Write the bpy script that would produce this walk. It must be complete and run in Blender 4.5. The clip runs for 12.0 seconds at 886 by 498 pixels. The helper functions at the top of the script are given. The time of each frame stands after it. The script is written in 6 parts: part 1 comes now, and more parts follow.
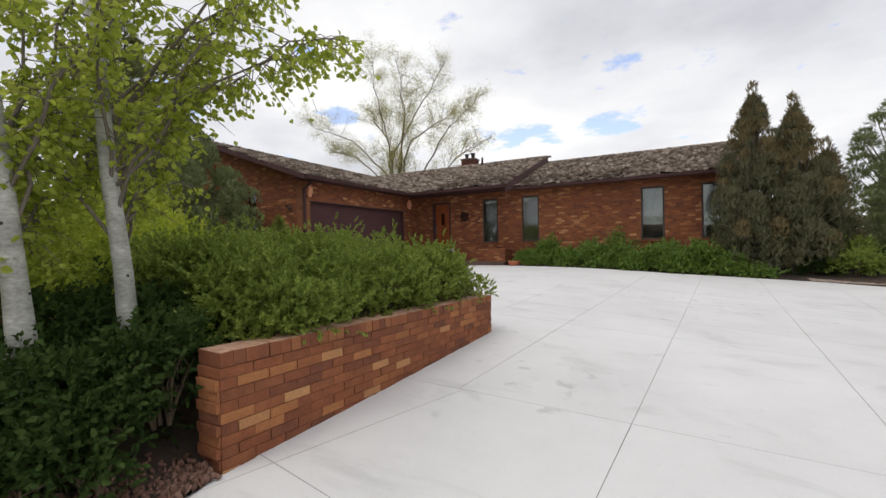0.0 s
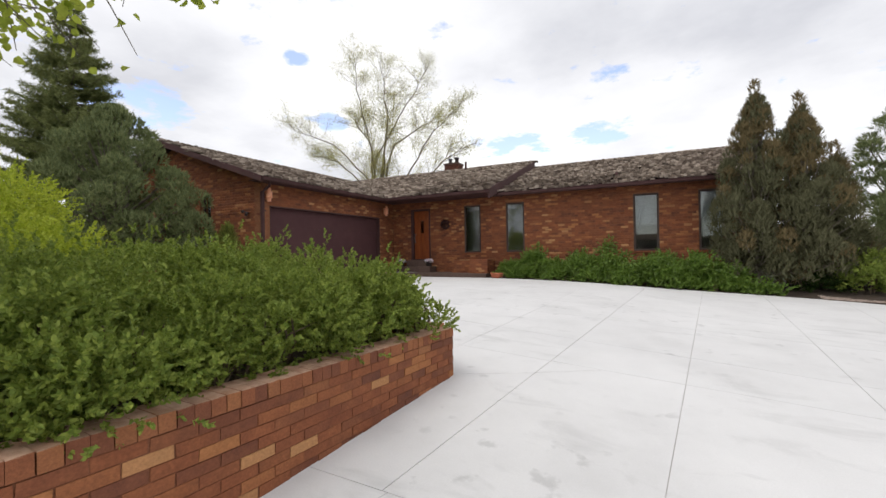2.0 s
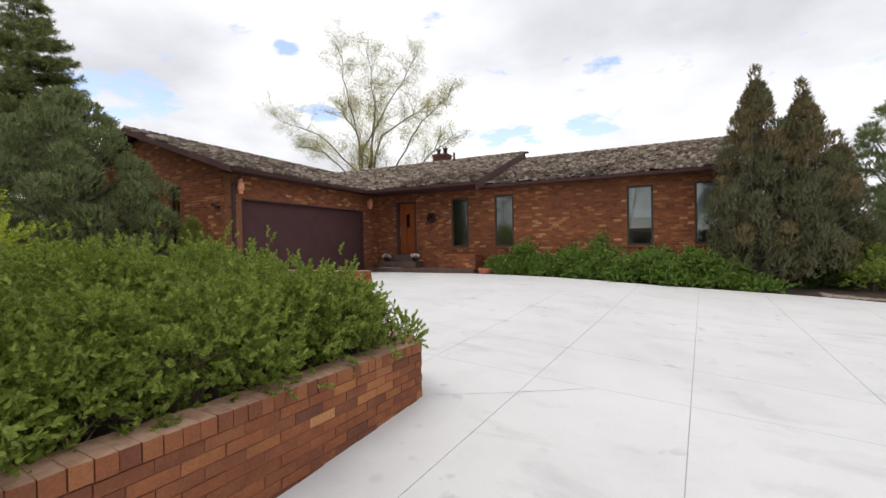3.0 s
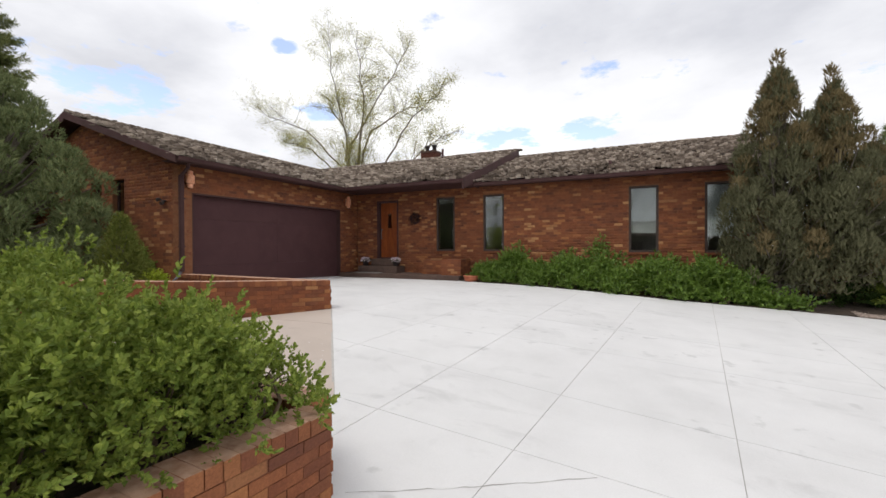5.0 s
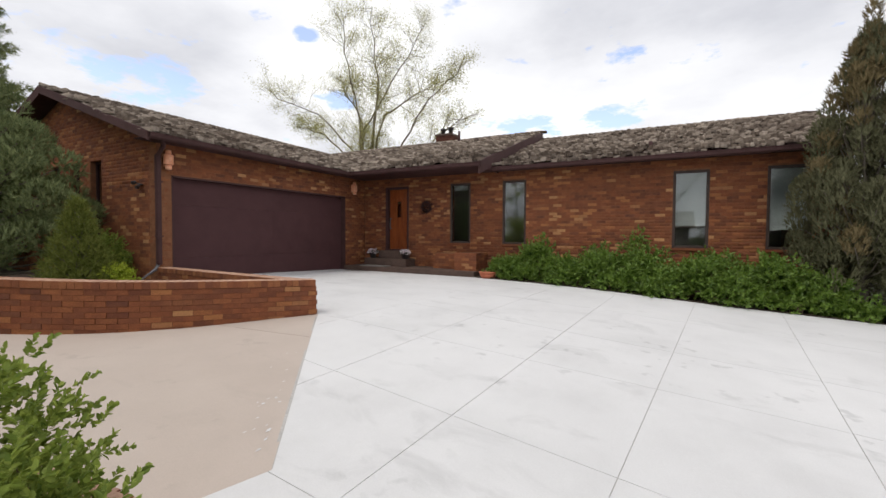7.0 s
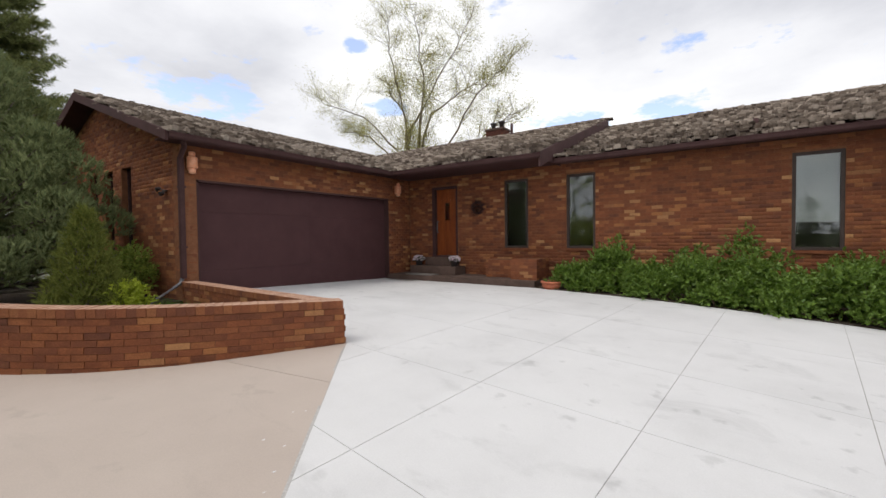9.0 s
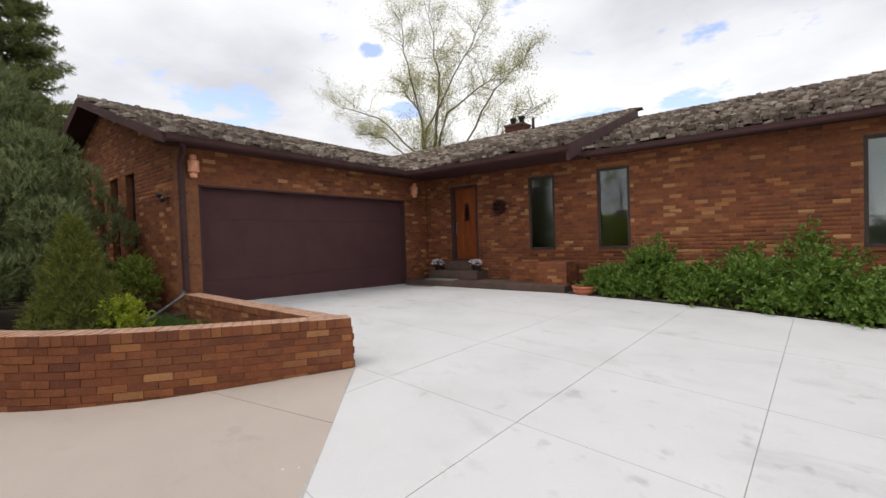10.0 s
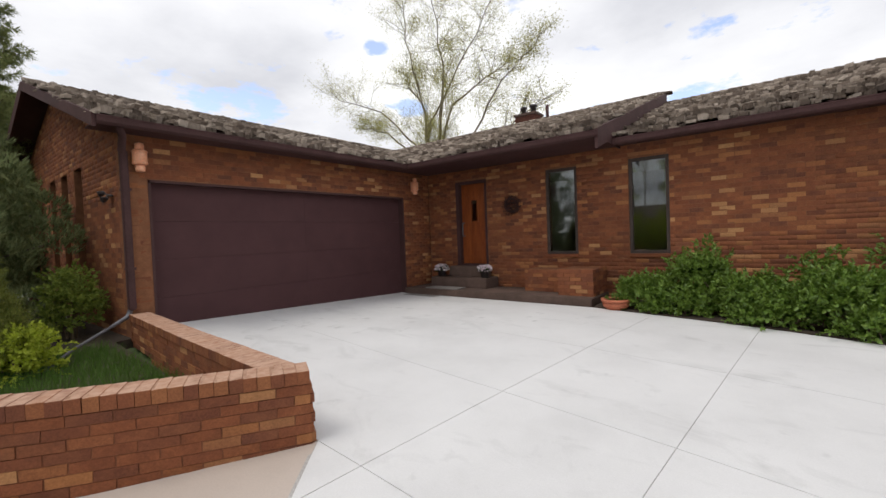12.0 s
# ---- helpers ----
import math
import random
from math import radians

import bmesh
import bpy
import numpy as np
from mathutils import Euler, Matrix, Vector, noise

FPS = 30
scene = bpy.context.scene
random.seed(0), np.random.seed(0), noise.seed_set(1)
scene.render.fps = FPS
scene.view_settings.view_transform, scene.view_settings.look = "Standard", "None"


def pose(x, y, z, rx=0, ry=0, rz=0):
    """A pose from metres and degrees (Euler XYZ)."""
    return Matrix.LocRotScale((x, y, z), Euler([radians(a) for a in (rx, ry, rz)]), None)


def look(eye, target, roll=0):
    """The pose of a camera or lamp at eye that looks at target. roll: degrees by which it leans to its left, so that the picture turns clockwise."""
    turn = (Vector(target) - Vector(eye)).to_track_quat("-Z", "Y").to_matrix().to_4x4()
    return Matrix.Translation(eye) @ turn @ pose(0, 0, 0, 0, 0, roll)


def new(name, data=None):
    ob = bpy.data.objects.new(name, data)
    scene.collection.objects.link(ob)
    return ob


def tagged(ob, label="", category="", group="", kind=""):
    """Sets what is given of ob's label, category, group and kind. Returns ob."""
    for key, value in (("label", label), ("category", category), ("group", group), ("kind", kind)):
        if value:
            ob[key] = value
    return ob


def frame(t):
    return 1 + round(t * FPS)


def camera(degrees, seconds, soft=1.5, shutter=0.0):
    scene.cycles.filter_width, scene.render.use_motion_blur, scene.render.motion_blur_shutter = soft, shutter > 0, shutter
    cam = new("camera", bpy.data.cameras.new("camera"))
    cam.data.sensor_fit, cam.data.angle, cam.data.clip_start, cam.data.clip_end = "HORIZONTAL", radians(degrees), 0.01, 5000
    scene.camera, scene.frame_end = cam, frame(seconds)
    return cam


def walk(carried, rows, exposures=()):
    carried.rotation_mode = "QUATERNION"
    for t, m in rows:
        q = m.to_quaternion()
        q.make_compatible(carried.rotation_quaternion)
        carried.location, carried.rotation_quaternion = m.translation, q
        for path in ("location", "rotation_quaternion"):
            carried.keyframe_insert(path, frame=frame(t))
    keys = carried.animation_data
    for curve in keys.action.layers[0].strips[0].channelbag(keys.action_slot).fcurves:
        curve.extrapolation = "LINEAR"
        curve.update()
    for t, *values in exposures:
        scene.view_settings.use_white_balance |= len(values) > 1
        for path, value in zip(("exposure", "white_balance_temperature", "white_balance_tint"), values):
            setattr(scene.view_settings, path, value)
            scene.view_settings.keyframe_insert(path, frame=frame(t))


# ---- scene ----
cam = camera(93.2, 12.0)
PATH = [
    (0, (-0.41, 0.277, 1.522), (-1.362, 2.036, 1.506), -1.2),
    (0.5, (-0.464, 0.564, 1.553), (-1.424, 2.319, 1.565), -1.1),
    (1, (-0.501, 0.843, 1.6), (-1.458, 2.599, 1.631), -0.9),
    (1.5, (-0.546, 1.156, 1.616), (-1.483, 2.923, 1.646), -1.0),
    (2, (-0.612, 1.491, 1.622), (-1.52, 3.273, 1.638), -0.9),
    (2.5, (-0.655, 1.819, 1.647), (-1.546, 3.609, 1.641), -0.9),
    (3, (-0.689, 2.114, 1.691), (-1.566, 3.911, 1.67), -1.0),
    (5, (-0.892, 3.385, 1.765), (-1.751, 5.191, 1.749), -0.2),
    (5.5, (-0.984, 3.705, 1.799), (-1.832, 5.516, 1.77), 0.3),
    (6, (-1.067, 4.011, 1.835), (-1.923, 5.818, 1.784), 0.4),
    (6.5, (-1.2, 4.294, 1.825), (-2.084, 6.087, 1.768), 0.5),
    (7, (-1.317, 4.573, 1.829), (-2.255, 6.338, 1.761), 0.4),
    (9, (-2.024, 5.658, 1.877), (-3.162, 7.302, 1.821), -0.7),
    (9.5, (-2.218, 5.908, 1.914), (-3.397, 7.522, 1.856), -1.2),
    (10, (-2.422, 6.176, 1.917), (-3.632, 7.767, 1.868), -1.9),
    (10.5, (-2.624, 6.432, 1.946), (-3.844, 8.016, 1.892), -2.2),
    (11, (-2.823, 6.677, 1.961), (-4.042, 8.261, 1.902), -2.2),
    (11.5, (-3.004, 6.935, 1.991), (-4.224, 8.519, 1.931), -2.1),
    (12, (-3.159, 7.202, 2.024), (-4.391, 8.776, 1.964), -2.2),
]
walk(cam, [(t, look(eye, target, roll)) for t, eye, target, roll in PATH], [(0, 0.06), (1.0, 0.14), (2.5, 0.24), (5.5, 0.22), (9.5, 0.17), (12, 0.19)])

# ---- world and sun ----
SUN_ELEVATION, SUN_TURN = 64.0, 205.0


def make_world():
    w = bpy.data.worlds.new("overcast_sky")
    scene.world = w
    w.use_nodes = True
    nt = w.node_tree
    nt.nodes.clear()
    N, L = nt.nodes.new, nt.links.new
    out, back = N("ShaderNodeOutputWorld"), N("ShaderNodeBackground")
    L(back.outputs[0], out.inputs[0])
    sky = N("ShaderNodeTexSky")
    sky.sky_type, sky.sun_disc = "NISHITA", False
    sky.sun_elevation, sky.sun_rotation = radians(SUN_ELEVATION), radians(SUN_TURN)
    co = N("ShaderNodeTexCoord")
    sep = N("ShaderNodeSeparateXYZ")
    L(co.outputs["Generated"], sep.inputs[0])

    def op(kind, a, b=None, c=None):
        n = N("ShaderNodeMath")
        n.operation = kind
        for k, v in enumerate((a, b, c)):
            if v is None:
                continue
            if isinstance(v, (int, float)):
                n.inputs[k].default_value = v
            else:
                L(v, n.inputs[k])
        return n.outputs[0]

    # cloud sheet: the direction thrown on to a flat layer overhead
    height = op("ADD", op("MAXIMUM", sep.outputs[2], 0.0), 0.16)
    comb = N("ShaderNodeCombineXYZ")
    L(op("DIVIDE", sep.outputs[0], height), comb.inputs[0])
    L(op("DIVIDE", sep.outputs[1], height), comb.inputs[1])

    def field(scale, detail, rough, seed):
        n = N("ShaderNodeTexNoise")
        n.inputs["Scale"].default_value, n.inputs["Detail"].default_value = scale, detail
        n.inputs["Roughness"].default_value = rough
        m = N("ShaderNodeVectorMath")
        m.operation = "ADD"
        m.inputs[1].default_value = (seed, seed * 0.7, seed * 0.3)
        L(comb.outputs[0], m.inputs[0])
        L(m.outputs[0], n.inputs["Vector"])
        return n.outputs[0]

    grey = N("ShaderNodeValToRGB")
    e = grey.color_ramp.elements
    e[0].position, e[0].color = 0.36, (0.52, 0.53, 0.58, 1)
    e[1].position, e[1].color = 0.60, (1.0, 1.0, 1.0, 1)
    m = e.new(0.49)
    m.color = (0.81, 0.815, 0.85, 1)
    # openings in the cloud: direction, widths across and up
    torn = field(5.2, 9, 0.62, 9.0)

    def spot(d, wide, tall):
        v = Vector(d).normalized()
        side = Vector((v.y, -v.x, 0)).normalized()
        up = side.cross(v)
        parts = []
        for axis, size in ((side, wide), (up, tall)):
            n = N("ShaderNodeVectorMath")
            n.operation = "DOT_PRODUCT"
            L(co.outputs["Generated"], n.inputs[0])
            n.inputs[1].default_value = axis
            parts.append(op("POWER", op("ABSOLUTE", op("DIVIDE", n.outputs["Value"], size)), 2.0))
        front = N("ShaderNodeVectorMath")
        front.operation = "DOT_PRODUCT"
        L(co.outputs["Generated"], front.inputs[0])
        front.inputs[1].default_value = v
        d2 = op("ADD", parts[0], parts[1])
        return op("MULTIPLY", op("MAXIMUM", op("SUBTRACT", 1.0, op("MULTIPLY", d2, 0.55)), 0.0), op("GREATER_THAN", front.outputs["Value"], 0.0))

    gap = None
    for d, wide, tall in (((-0.300, 0.922, 0.245), 0.105, 0.026), ((-0.115, 0.961, 0.254), 0.080, 0.026), ((-0.075, 0.930, 0.361), 0.042, 0.018),
                          ((-0.656, 0.637, 0.405), 0.024, 0.015), ((-0.886, 0.345, 0.310), 0.050, 0.028), ((-0.850, 0.435, 0.290), 0.095, 0.050), ((-0.645, 0.704, 0.297), 0.045, 0.022)):
        one = spot(d, wide, tall)
        gap = one if gap is None else op("MAXIMUM", gap, one)
    # two greyer banks of cloud
    bank = op("MAXIMUM", spot((0.288, 0.903, 0.318), 0.30, 0.16), spot((-0.786, 0.469, 0.402), 0.22, 0.10))
    billow = op("ADD", op("MULTIPLY", field(0.55, 3, 0.5, 5.3), 0.70), op("MULTIPLY", field(1.4, 9, 0.58, 3.1), 0.30))
    L(op("SUBTRACT", billow, op("MULTIPLY", bank, 0.055)), grey.inputs[0])
    open_sky = op("SUBTRACT", op("ADD", op("MULTIPLY", gap, 0.85), op("MULTIPLY", torn, 3.6)), 2.22)
    clear = op("MULTIPLY", op("MINIMUM", op("MAXIMUM", open_sky, 0.0), 0.45), 1.9)
    blue = N("ShaderNodeMixRGB")
    blue.blend_type = "MULTIPLY"
    blue.inputs[0].default_value = 1.0
    L(sky.outputs[0], blue.inputs[1])
    blue.inputs[2].default_value = (0.265, 0.238, 0.245, 1)
    mix = N("ShaderNodeMixRGB")
    L(clear, mix.inputs[0])
    L(grey.outputs[0], mix.inputs[1])
    L(blue.outputs[0], mix.inputs[2])
    L(mix.outputs[0], back.inputs[0])
    back.inputs[1].default_value = 1.0


make_world()
sun = new("sun", bpy.data.lights.new("sun", "SUN"))
sun.data.energy, sun.data.angle, sun.data.color = 1.2, radians(26), (1.0, 0.95, 0.88)
_a, _e = radians(SUN_TURN), radians(SUN_ELEVATION)
sun.matrix_world = look(Vector((math.sin(_a) * math.cos(_e), math.cos(_a) * math.cos(_e), math.sin(_e))) * 40, (0, 0, 0))

# ---- materials ----


def surf(name, colours, scale=6.0, rough=0.8, bump=0.15, fine=60.0, metal=0.0, pieces=(), spread=0.35, stain=0.0, stretch=(1, 1, 1), translucent=0.0, gloss=0.5, contrast=0.0, smear=0.0, top_tint=None):
    """A procedural surface: colours over a broad noise, a fine grain, and, for laid pieces, a colour of its own for each."""
    m = bpy.data.materials.new(name)
    m.use_nodes = True
    nt = m.node_tree
    N, L = nt.nodes.new, nt.links.new
    b = nt.nodes["Principled BSDF"]
    b.inputs["Roughness"].default_value, b.inputs["Metallic"].default_value = rough, metal
    b.inputs["Specular IOR Level"].default_value = gloss
    co, info, geo = N("ShaderNodeTexCoord"), N("ShaderNodeObjectInfo"), N("ShaderNodeNewGeometry")
    add = N("ShaderNodeMath")
    add.operation = "ADD"
    L(info.outputs["Random"], add.inputs[0])
    L(geo.outputs["Random Per Island"], add.inputs[1])
    frac = N("ShaderNodeMath")
    frac.operation = "FRACT"
    L(add.outputs[0], frac.inputs[0])
    shift = N("ShaderNodeVectorMath")
    shift.operation = "MULTIPLY_ADD"
    shift.inputs[1].default_value = stretch
    L(co.outputs["Object"], shift.inputs[0])
    if pieces:
        times = N("ShaderNodeMath")
        times.operation = "MULTIPLY"
        times.inputs[1].default_value = 37.0
        L(frac.outputs[0], times.inputs[0])
        L(times.outputs[0], shift.inputs[2])
    else:
        shift.inputs[2].default_value = (0, 0, 0)

    def noisy(s, detail, r=0.6):
        n = N("ShaderNodeTexNoise")
        n.inputs["Scale"].default_value, n.inputs["Detail"].default_value, n.inputs["Roughness"].default_value = s, detail, r
        L(shift.outputs[0], n.inputs["Vector"])
        return n

    def ramp(cols, lo=0.3, hi=0.7, hard=False):
        r = N("ShaderNodeValToRGB")
        if hard:
            r.color_ramp.interpolation = "CONSTANT"
        e = r.color_ramp.elements
        for k, c in enumerate(cols):
            p = lo + (hi - lo) * k / max(1, len(cols) - 1)
            if k < 2:
                el = e[k]
                el.position = p
            else:
                el = e.new(p)
            el.color = (*c, 1)
        return r

    broad = noisy(scale, 5)
    r1 = ramp(colours)
    L(broad.outputs[0], r1.inputs[0])
    col = r1.outputs[0]
    if pieces:
        r2 = ramp(pieces, 0.0, 1.0)
        L(frac.outputs[0], r2.inputs[0])
        mx = N("ShaderNodeMixRGB")
        mx.inputs[0].default_value = 1.0 - spread
        L(col, mx.inputs[1])
        L(r2.outputs[0], mx.inputs[2])
        col = mx.outputs[0]
    grain = noisy(fine, 4, 0.7)
    gr = ramp([(1 - 0.25 - contrast,) * 3, (1.15 if contrast >= 0 else 1.03,) * 3])
    L(grain.outputs[0], gr.inputs[0])
    mul = N("ShaderNodeMixRGB")
    mul.blend_type = "MULTIPLY"
    mul.inputs[0].default_value = 1.0
    L(col, mul.inputs[1])
    L(gr.outputs[0], mul.inputs[2])
    col = mul.outputs[0]
    if stain:
        st = noisy(scale * 0.28, 6, 0.65)
        sr = ramp([(1 - stain,) * 3, (1, 1, 1)], 0.36, 0.56)
        L(st.outputs[0], sr.inputs[0])
        m2 = N("ShaderNodeMixRGB")
        m2.blend_type = "MULTIPLY"
        m2.inputs[0].default_value = 1.0
        L(col, m2.inputs[1])
        L(sr.outputs[0], m2.inputs[2])
        col = m2.outputs[0]
    if smear:
        # dark trowel and tyre smears, drawn out along one way
        sc = N("ShaderNodeMapping")
        sc.inputs["Rotation"].default_value = (0, 0, 0.45)
        sc.inputs["Scale"].default_value = (0.8, 1.7, 1)
        L(co.outputs["Object"], sc.inputs[0])
        sn = N("ShaderNodeTexNoise")
        sn.inputs["Scale"].default_value, sn.inputs["Detail"].default_value, sn.inputs["Roughness"].default_value = 1.5, 7, 0.62
        sn.inputs["Distortion"].default_value = 0.6
        L(sc.outputs[0], sn.inputs["Vector"])
        sm = ramp([(1, 1, 1), (1 - smear,) * 3], 0.57, 0.72)
        L(sn.outputs[0], sm.inputs[0])
        m3 = N("ShaderNodeMixRGB")
        m3.blend_type = "MULTIPLY"
        m3.inputs[0].default_value = 1.0
        L(col, m3.inputs[1])
        L(sm.outputs[0], m3.inputs[2])
        col = m3.outputs[0]
        # small scuffs in loose patches
        su = ramp([(1, 1, 1), (1 - smear * 1.3,) * 3], 0.62, 0.70)
        L(noisy(5.0, 4, 0.5).outputs[0], su.inputs[0])
        m5 = N("ShaderNodeMixRGB")
        m5.blend_type = "MULTIPLY"
        pm = ramp([(0, 0, 0), (1, 1, 1)], 0.50, 0.62)
        L(noisy(0.7, 2, 0.5).outputs[0], pm.inputs[0])
        L(pm.outputs[0], m5.inputs[0])
        L(col, m5.inputs[1])
        L(su.outputs[0], m5.inputs[2])
        col = m5.outputs[0]
    if top_tint:
        # pale tint mixed into faces that point up
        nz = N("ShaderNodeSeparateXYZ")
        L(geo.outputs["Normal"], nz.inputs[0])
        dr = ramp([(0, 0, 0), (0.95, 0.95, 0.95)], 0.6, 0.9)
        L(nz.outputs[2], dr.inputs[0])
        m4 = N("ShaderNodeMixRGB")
        # noise breaks the tint into patches
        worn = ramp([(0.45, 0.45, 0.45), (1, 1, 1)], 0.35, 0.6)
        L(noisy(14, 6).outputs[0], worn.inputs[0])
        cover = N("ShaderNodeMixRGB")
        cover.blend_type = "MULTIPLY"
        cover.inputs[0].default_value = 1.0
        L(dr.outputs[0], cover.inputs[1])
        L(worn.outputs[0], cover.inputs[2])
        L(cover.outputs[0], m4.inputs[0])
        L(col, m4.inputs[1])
        m4.inputs[2].default_value = (*top_tint, 1)
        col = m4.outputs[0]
    L(col, b.inputs["Base Color"])
    if bump:
        bp = N("ShaderNodeBump")
        bp.inputs["Strength"].default_value, bp.inputs["Distance"].default_value = bump, 0.01
        L(grain.outputs[0], bp.inputs["Height"])
        L(bp.outputs[0], b.inputs["Normal"])
    if translucent:
        tr, ms = N("ShaderNodeBsdfTranslucent"), N("ShaderNodeMixShader")
        L(col, tr.inputs[0])
        ms.inputs[0].default_value = translucent
        L(b.outputs[0], ms.inputs[1])
        L(tr.outputs[0], ms.inputs[2])
        L(ms.outputs[0], nt.nodes["Material Output"].inputs[0])
    return m


def glass_material(name):
    m = bpy.data.materials.new(name)
    m.use_nodes = True
    b = m.node_tree.nodes["Principled BSDF"]
    b.inputs["Base Color"].default_value = (0.93, 0.96, 0.95, 1)
    b.inputs["Roughness"].default_value = 0.0
    b.inputs["Transmission Weight"].default_value = 1.0
    b.inputs["IOR"].default_value = 1.5
    return m


BRICKS = [(0.185, 0.063, 0.033), (0.255, 0.090, 0.042), (0.130, 0.049, 0.032), (0.300, 0.112, 0.048), (0.112, 0.046, 0.033), (0.265, 0.093, 0.043), (0.430, 0.190, 0.075),
          (0.200, 0.068, 0.034), (0.280, 0.104, 0.047), (0.122, 0.052, 0.037), (0.245, 0.086, 0.041), (0.215, 0.077, 0.039), (0.600, 0.330, 0.145)]
M_BRICK = surf("fired_brick", [(0.125, 0.048, 0.031), (0.245, 0.088, 0.042), (0.390, 0.155, 0.068)], 7, 0.9, 0.3, 70, pieces=BRICKS, spread=0.30, gloss=0.2)
M_SOOT = surf("sooty_brick", [(0.07, 0.030, 0.024), (0.15, 0.060, 0.040)], 7, 0.9, 0.3, 70, pieces=[(0.09, 0.036, 0.027), (0.14, 0.055, 0.038), (0.07, 0.032, 0.026), (0.18, 0.07, 0.045)], spread=0.35, gloss=0.2)
M_CAP = surf("cap_brick", [(0.165, 0.060, 0.034), (0.30, 0.115, 0.055)], 9, 0.88, 0.5, 90, pieces=[(0.20, 0.068, 0.034), (0.29, 0.108, 0.047), (0.14, 0.052, 0.033), (0.25, 0.088, 0.042), (0.36, 0.15, 0.062), (0.17, 0.06, 0.035)], spread=0.3, gloss=0.25, top_tint=(0.50, 0.325, 0.235))
M_BED = surf("pale_topped_mortar", [(0.16, 0.068, 0.040), (0.25, 0.108, 0.060)], 10, 0.95, 0.4, 120, gloss=0.1, top_tint=(0.43, 0.275, 0.195))
M_MORTAR = surf("mortar", [(0.20, 0.088, 0.047), (0.29, 0.132, 0.070)], 10, 0.95, 0.5, 120, gloss=0.1)
M_CONCRETE = surf("new_concrete", [(0.59, 0.585, 0.585), (0.64, 0.635, 0.635), (0.67, 0.665, 0.665)], 1.1, 0.85, 0.06, 110, stain=0.06, gloss=0.3, contrast=-0.20, smear=0.15)
M_TAN = surf("tan_concrete", [(0.47, 0.395, 0.345), (0.52, 0.445, 0.39)], 0.8, 0.85, 0.08, 110, stain=0.07, gloss=0.3, contrast=-0.19, smear=0.07)
M_JOINT = surf("joint_filler", [(0.38, 0.365, 0.35), (0.50, 0.48, 0.465)], 3, 0.9, 0.2, 60)
M_CRACK = surf("dirty_crack", [(0.24, 0.225, 0.21), (0.40, 0.385, 0.37)], 8, 0.95, 0.2, 60)
M_OLDCON = surf("weathered_concrete", [(0.085, 0.054, 0.042), (0.15, 0.095, 0.075)], 3, 0.9, 0.3, 60, stain=0.2)
M_SHAKE = surf("weathered_cedar", [(0.085, 0.063, 0.050), (0.30, 0.245, 0.20)], 7, 0.92, 0.9, 40, pieces=[(0.075, 0.055, 0.044), (0.22, 0.172, 0.138), (0.085, 0.063, 0.050), (0.47, 0.395, 0.325), (0.10, 0.076, 0.060), (0.36, 0.298, 0.245), (0.07, 0.052, 0.042), (0.54, 0.46, 0.385), (0.12, 0.09, 0.072)], spread=0.18, stretch=(6, 1, 1), gloss=0.15)
M_TRIM = surf("brown_painted_trim", [(0.066, 0.033, 0.032), (0.094, 0.048, 0.047)], 3, 0.7, 0.1, 50, stain=0.1, gloss=0.2)
M_GARAGE = surf("dark_brown_garage_paint", [(0.078, 0.036, 0.038), (0.096, 0.045, 0.047)], 2, 0.72, 0.08, 90, stain=0.08, gloss=0.18, contrast=-0.15)
M_DOOR = surf("varnished_orange_wood", [(0.22, 0.046, 0.010), (0.38, 0.10, 0.022)], 3, 0.4, 0.1, 30, stretch=(5, 5, 0.6), stain=0.25)
M_DARK = surf("dark_room", [(0.03, 0.027, 0.025), (0.05, 0.045, 0.04)], 2, 0.9, 0)
M_ROOM = surf("interior_plaster", [(0.30, 0.28, 0.25), (0.36, 0.33, 0.30)], 2, 0.9, 0.05)
M_FRAME = surf("bronze_window_frame", [(0.055, 0.040, 0.034), (0.085, 0.062, 0.054)], 5, 0.55, 0.05, gloss=0.25)
M_BLIND = surf("white_fabric_blind", [(0.40, 0.42, 0.42), (0.48, 0.50, 0.49)], 2, 0.9, 0.1, 120)
M_GLASS = glass_material("window_glass")
M_COPPER = surf("copper_lantern", [(0.78, 0.31, 0.16), (0.88, 0.45, 0.28)], 12, 0.4, 0.15, 60)
M_SOIL = surf("dark_soil", [(0.035, 0.024, 0.017), (0.075, 0.052, 0.036)], 5, 0.95, 0.8, 50)
M_MULCH = surf("bark_mulch", [(0.10, 0.05, 0.035), (0.20, 0.11, 0.08)], 8, 0.95, 0.5, 50, pieces=[(0.08, 0.04, 0.028), (0.22, 0.11, 0.08), (0.15, 0.075, 0.05), (0.27, 0.17, 0.13)], spread=0.3)
M_GROUND = surf("dry_ground", [(0.10, 0.085, 0.055), (0.07, 0.10, 0.035), (0.16, 0.125, 0.085)], 0.35, 0.95, 0.6, 12)
M_GRAVEL = surf("pinkish_gravel", [(0.28, 0.21, 0.17), (0.42, 0.34, 0.29)], 6, 0.9, 0.4, 60, pieces=[(0.2, 0.15, 0.12), (0.45, 0.37, 0.32), (0.33, 0.25, 0.2)], spread=0.3)
M_BARK = surf("grey_bark", [(0.12, 0.10, 0.08), (0.21, 0.18, 0.14)], 7, 0.95, 0.8, 35, stretch=(1, 1, 0.3))
M_ASPEN = surf("pale_aspen_bark", [(0.40, 0.40, 0.35), (0.56, 0.55, 0.50)], 5, 0.8, 0.4, 28, stain=0.5, stretch=(1, 1, 2.2), contrast=0.1)
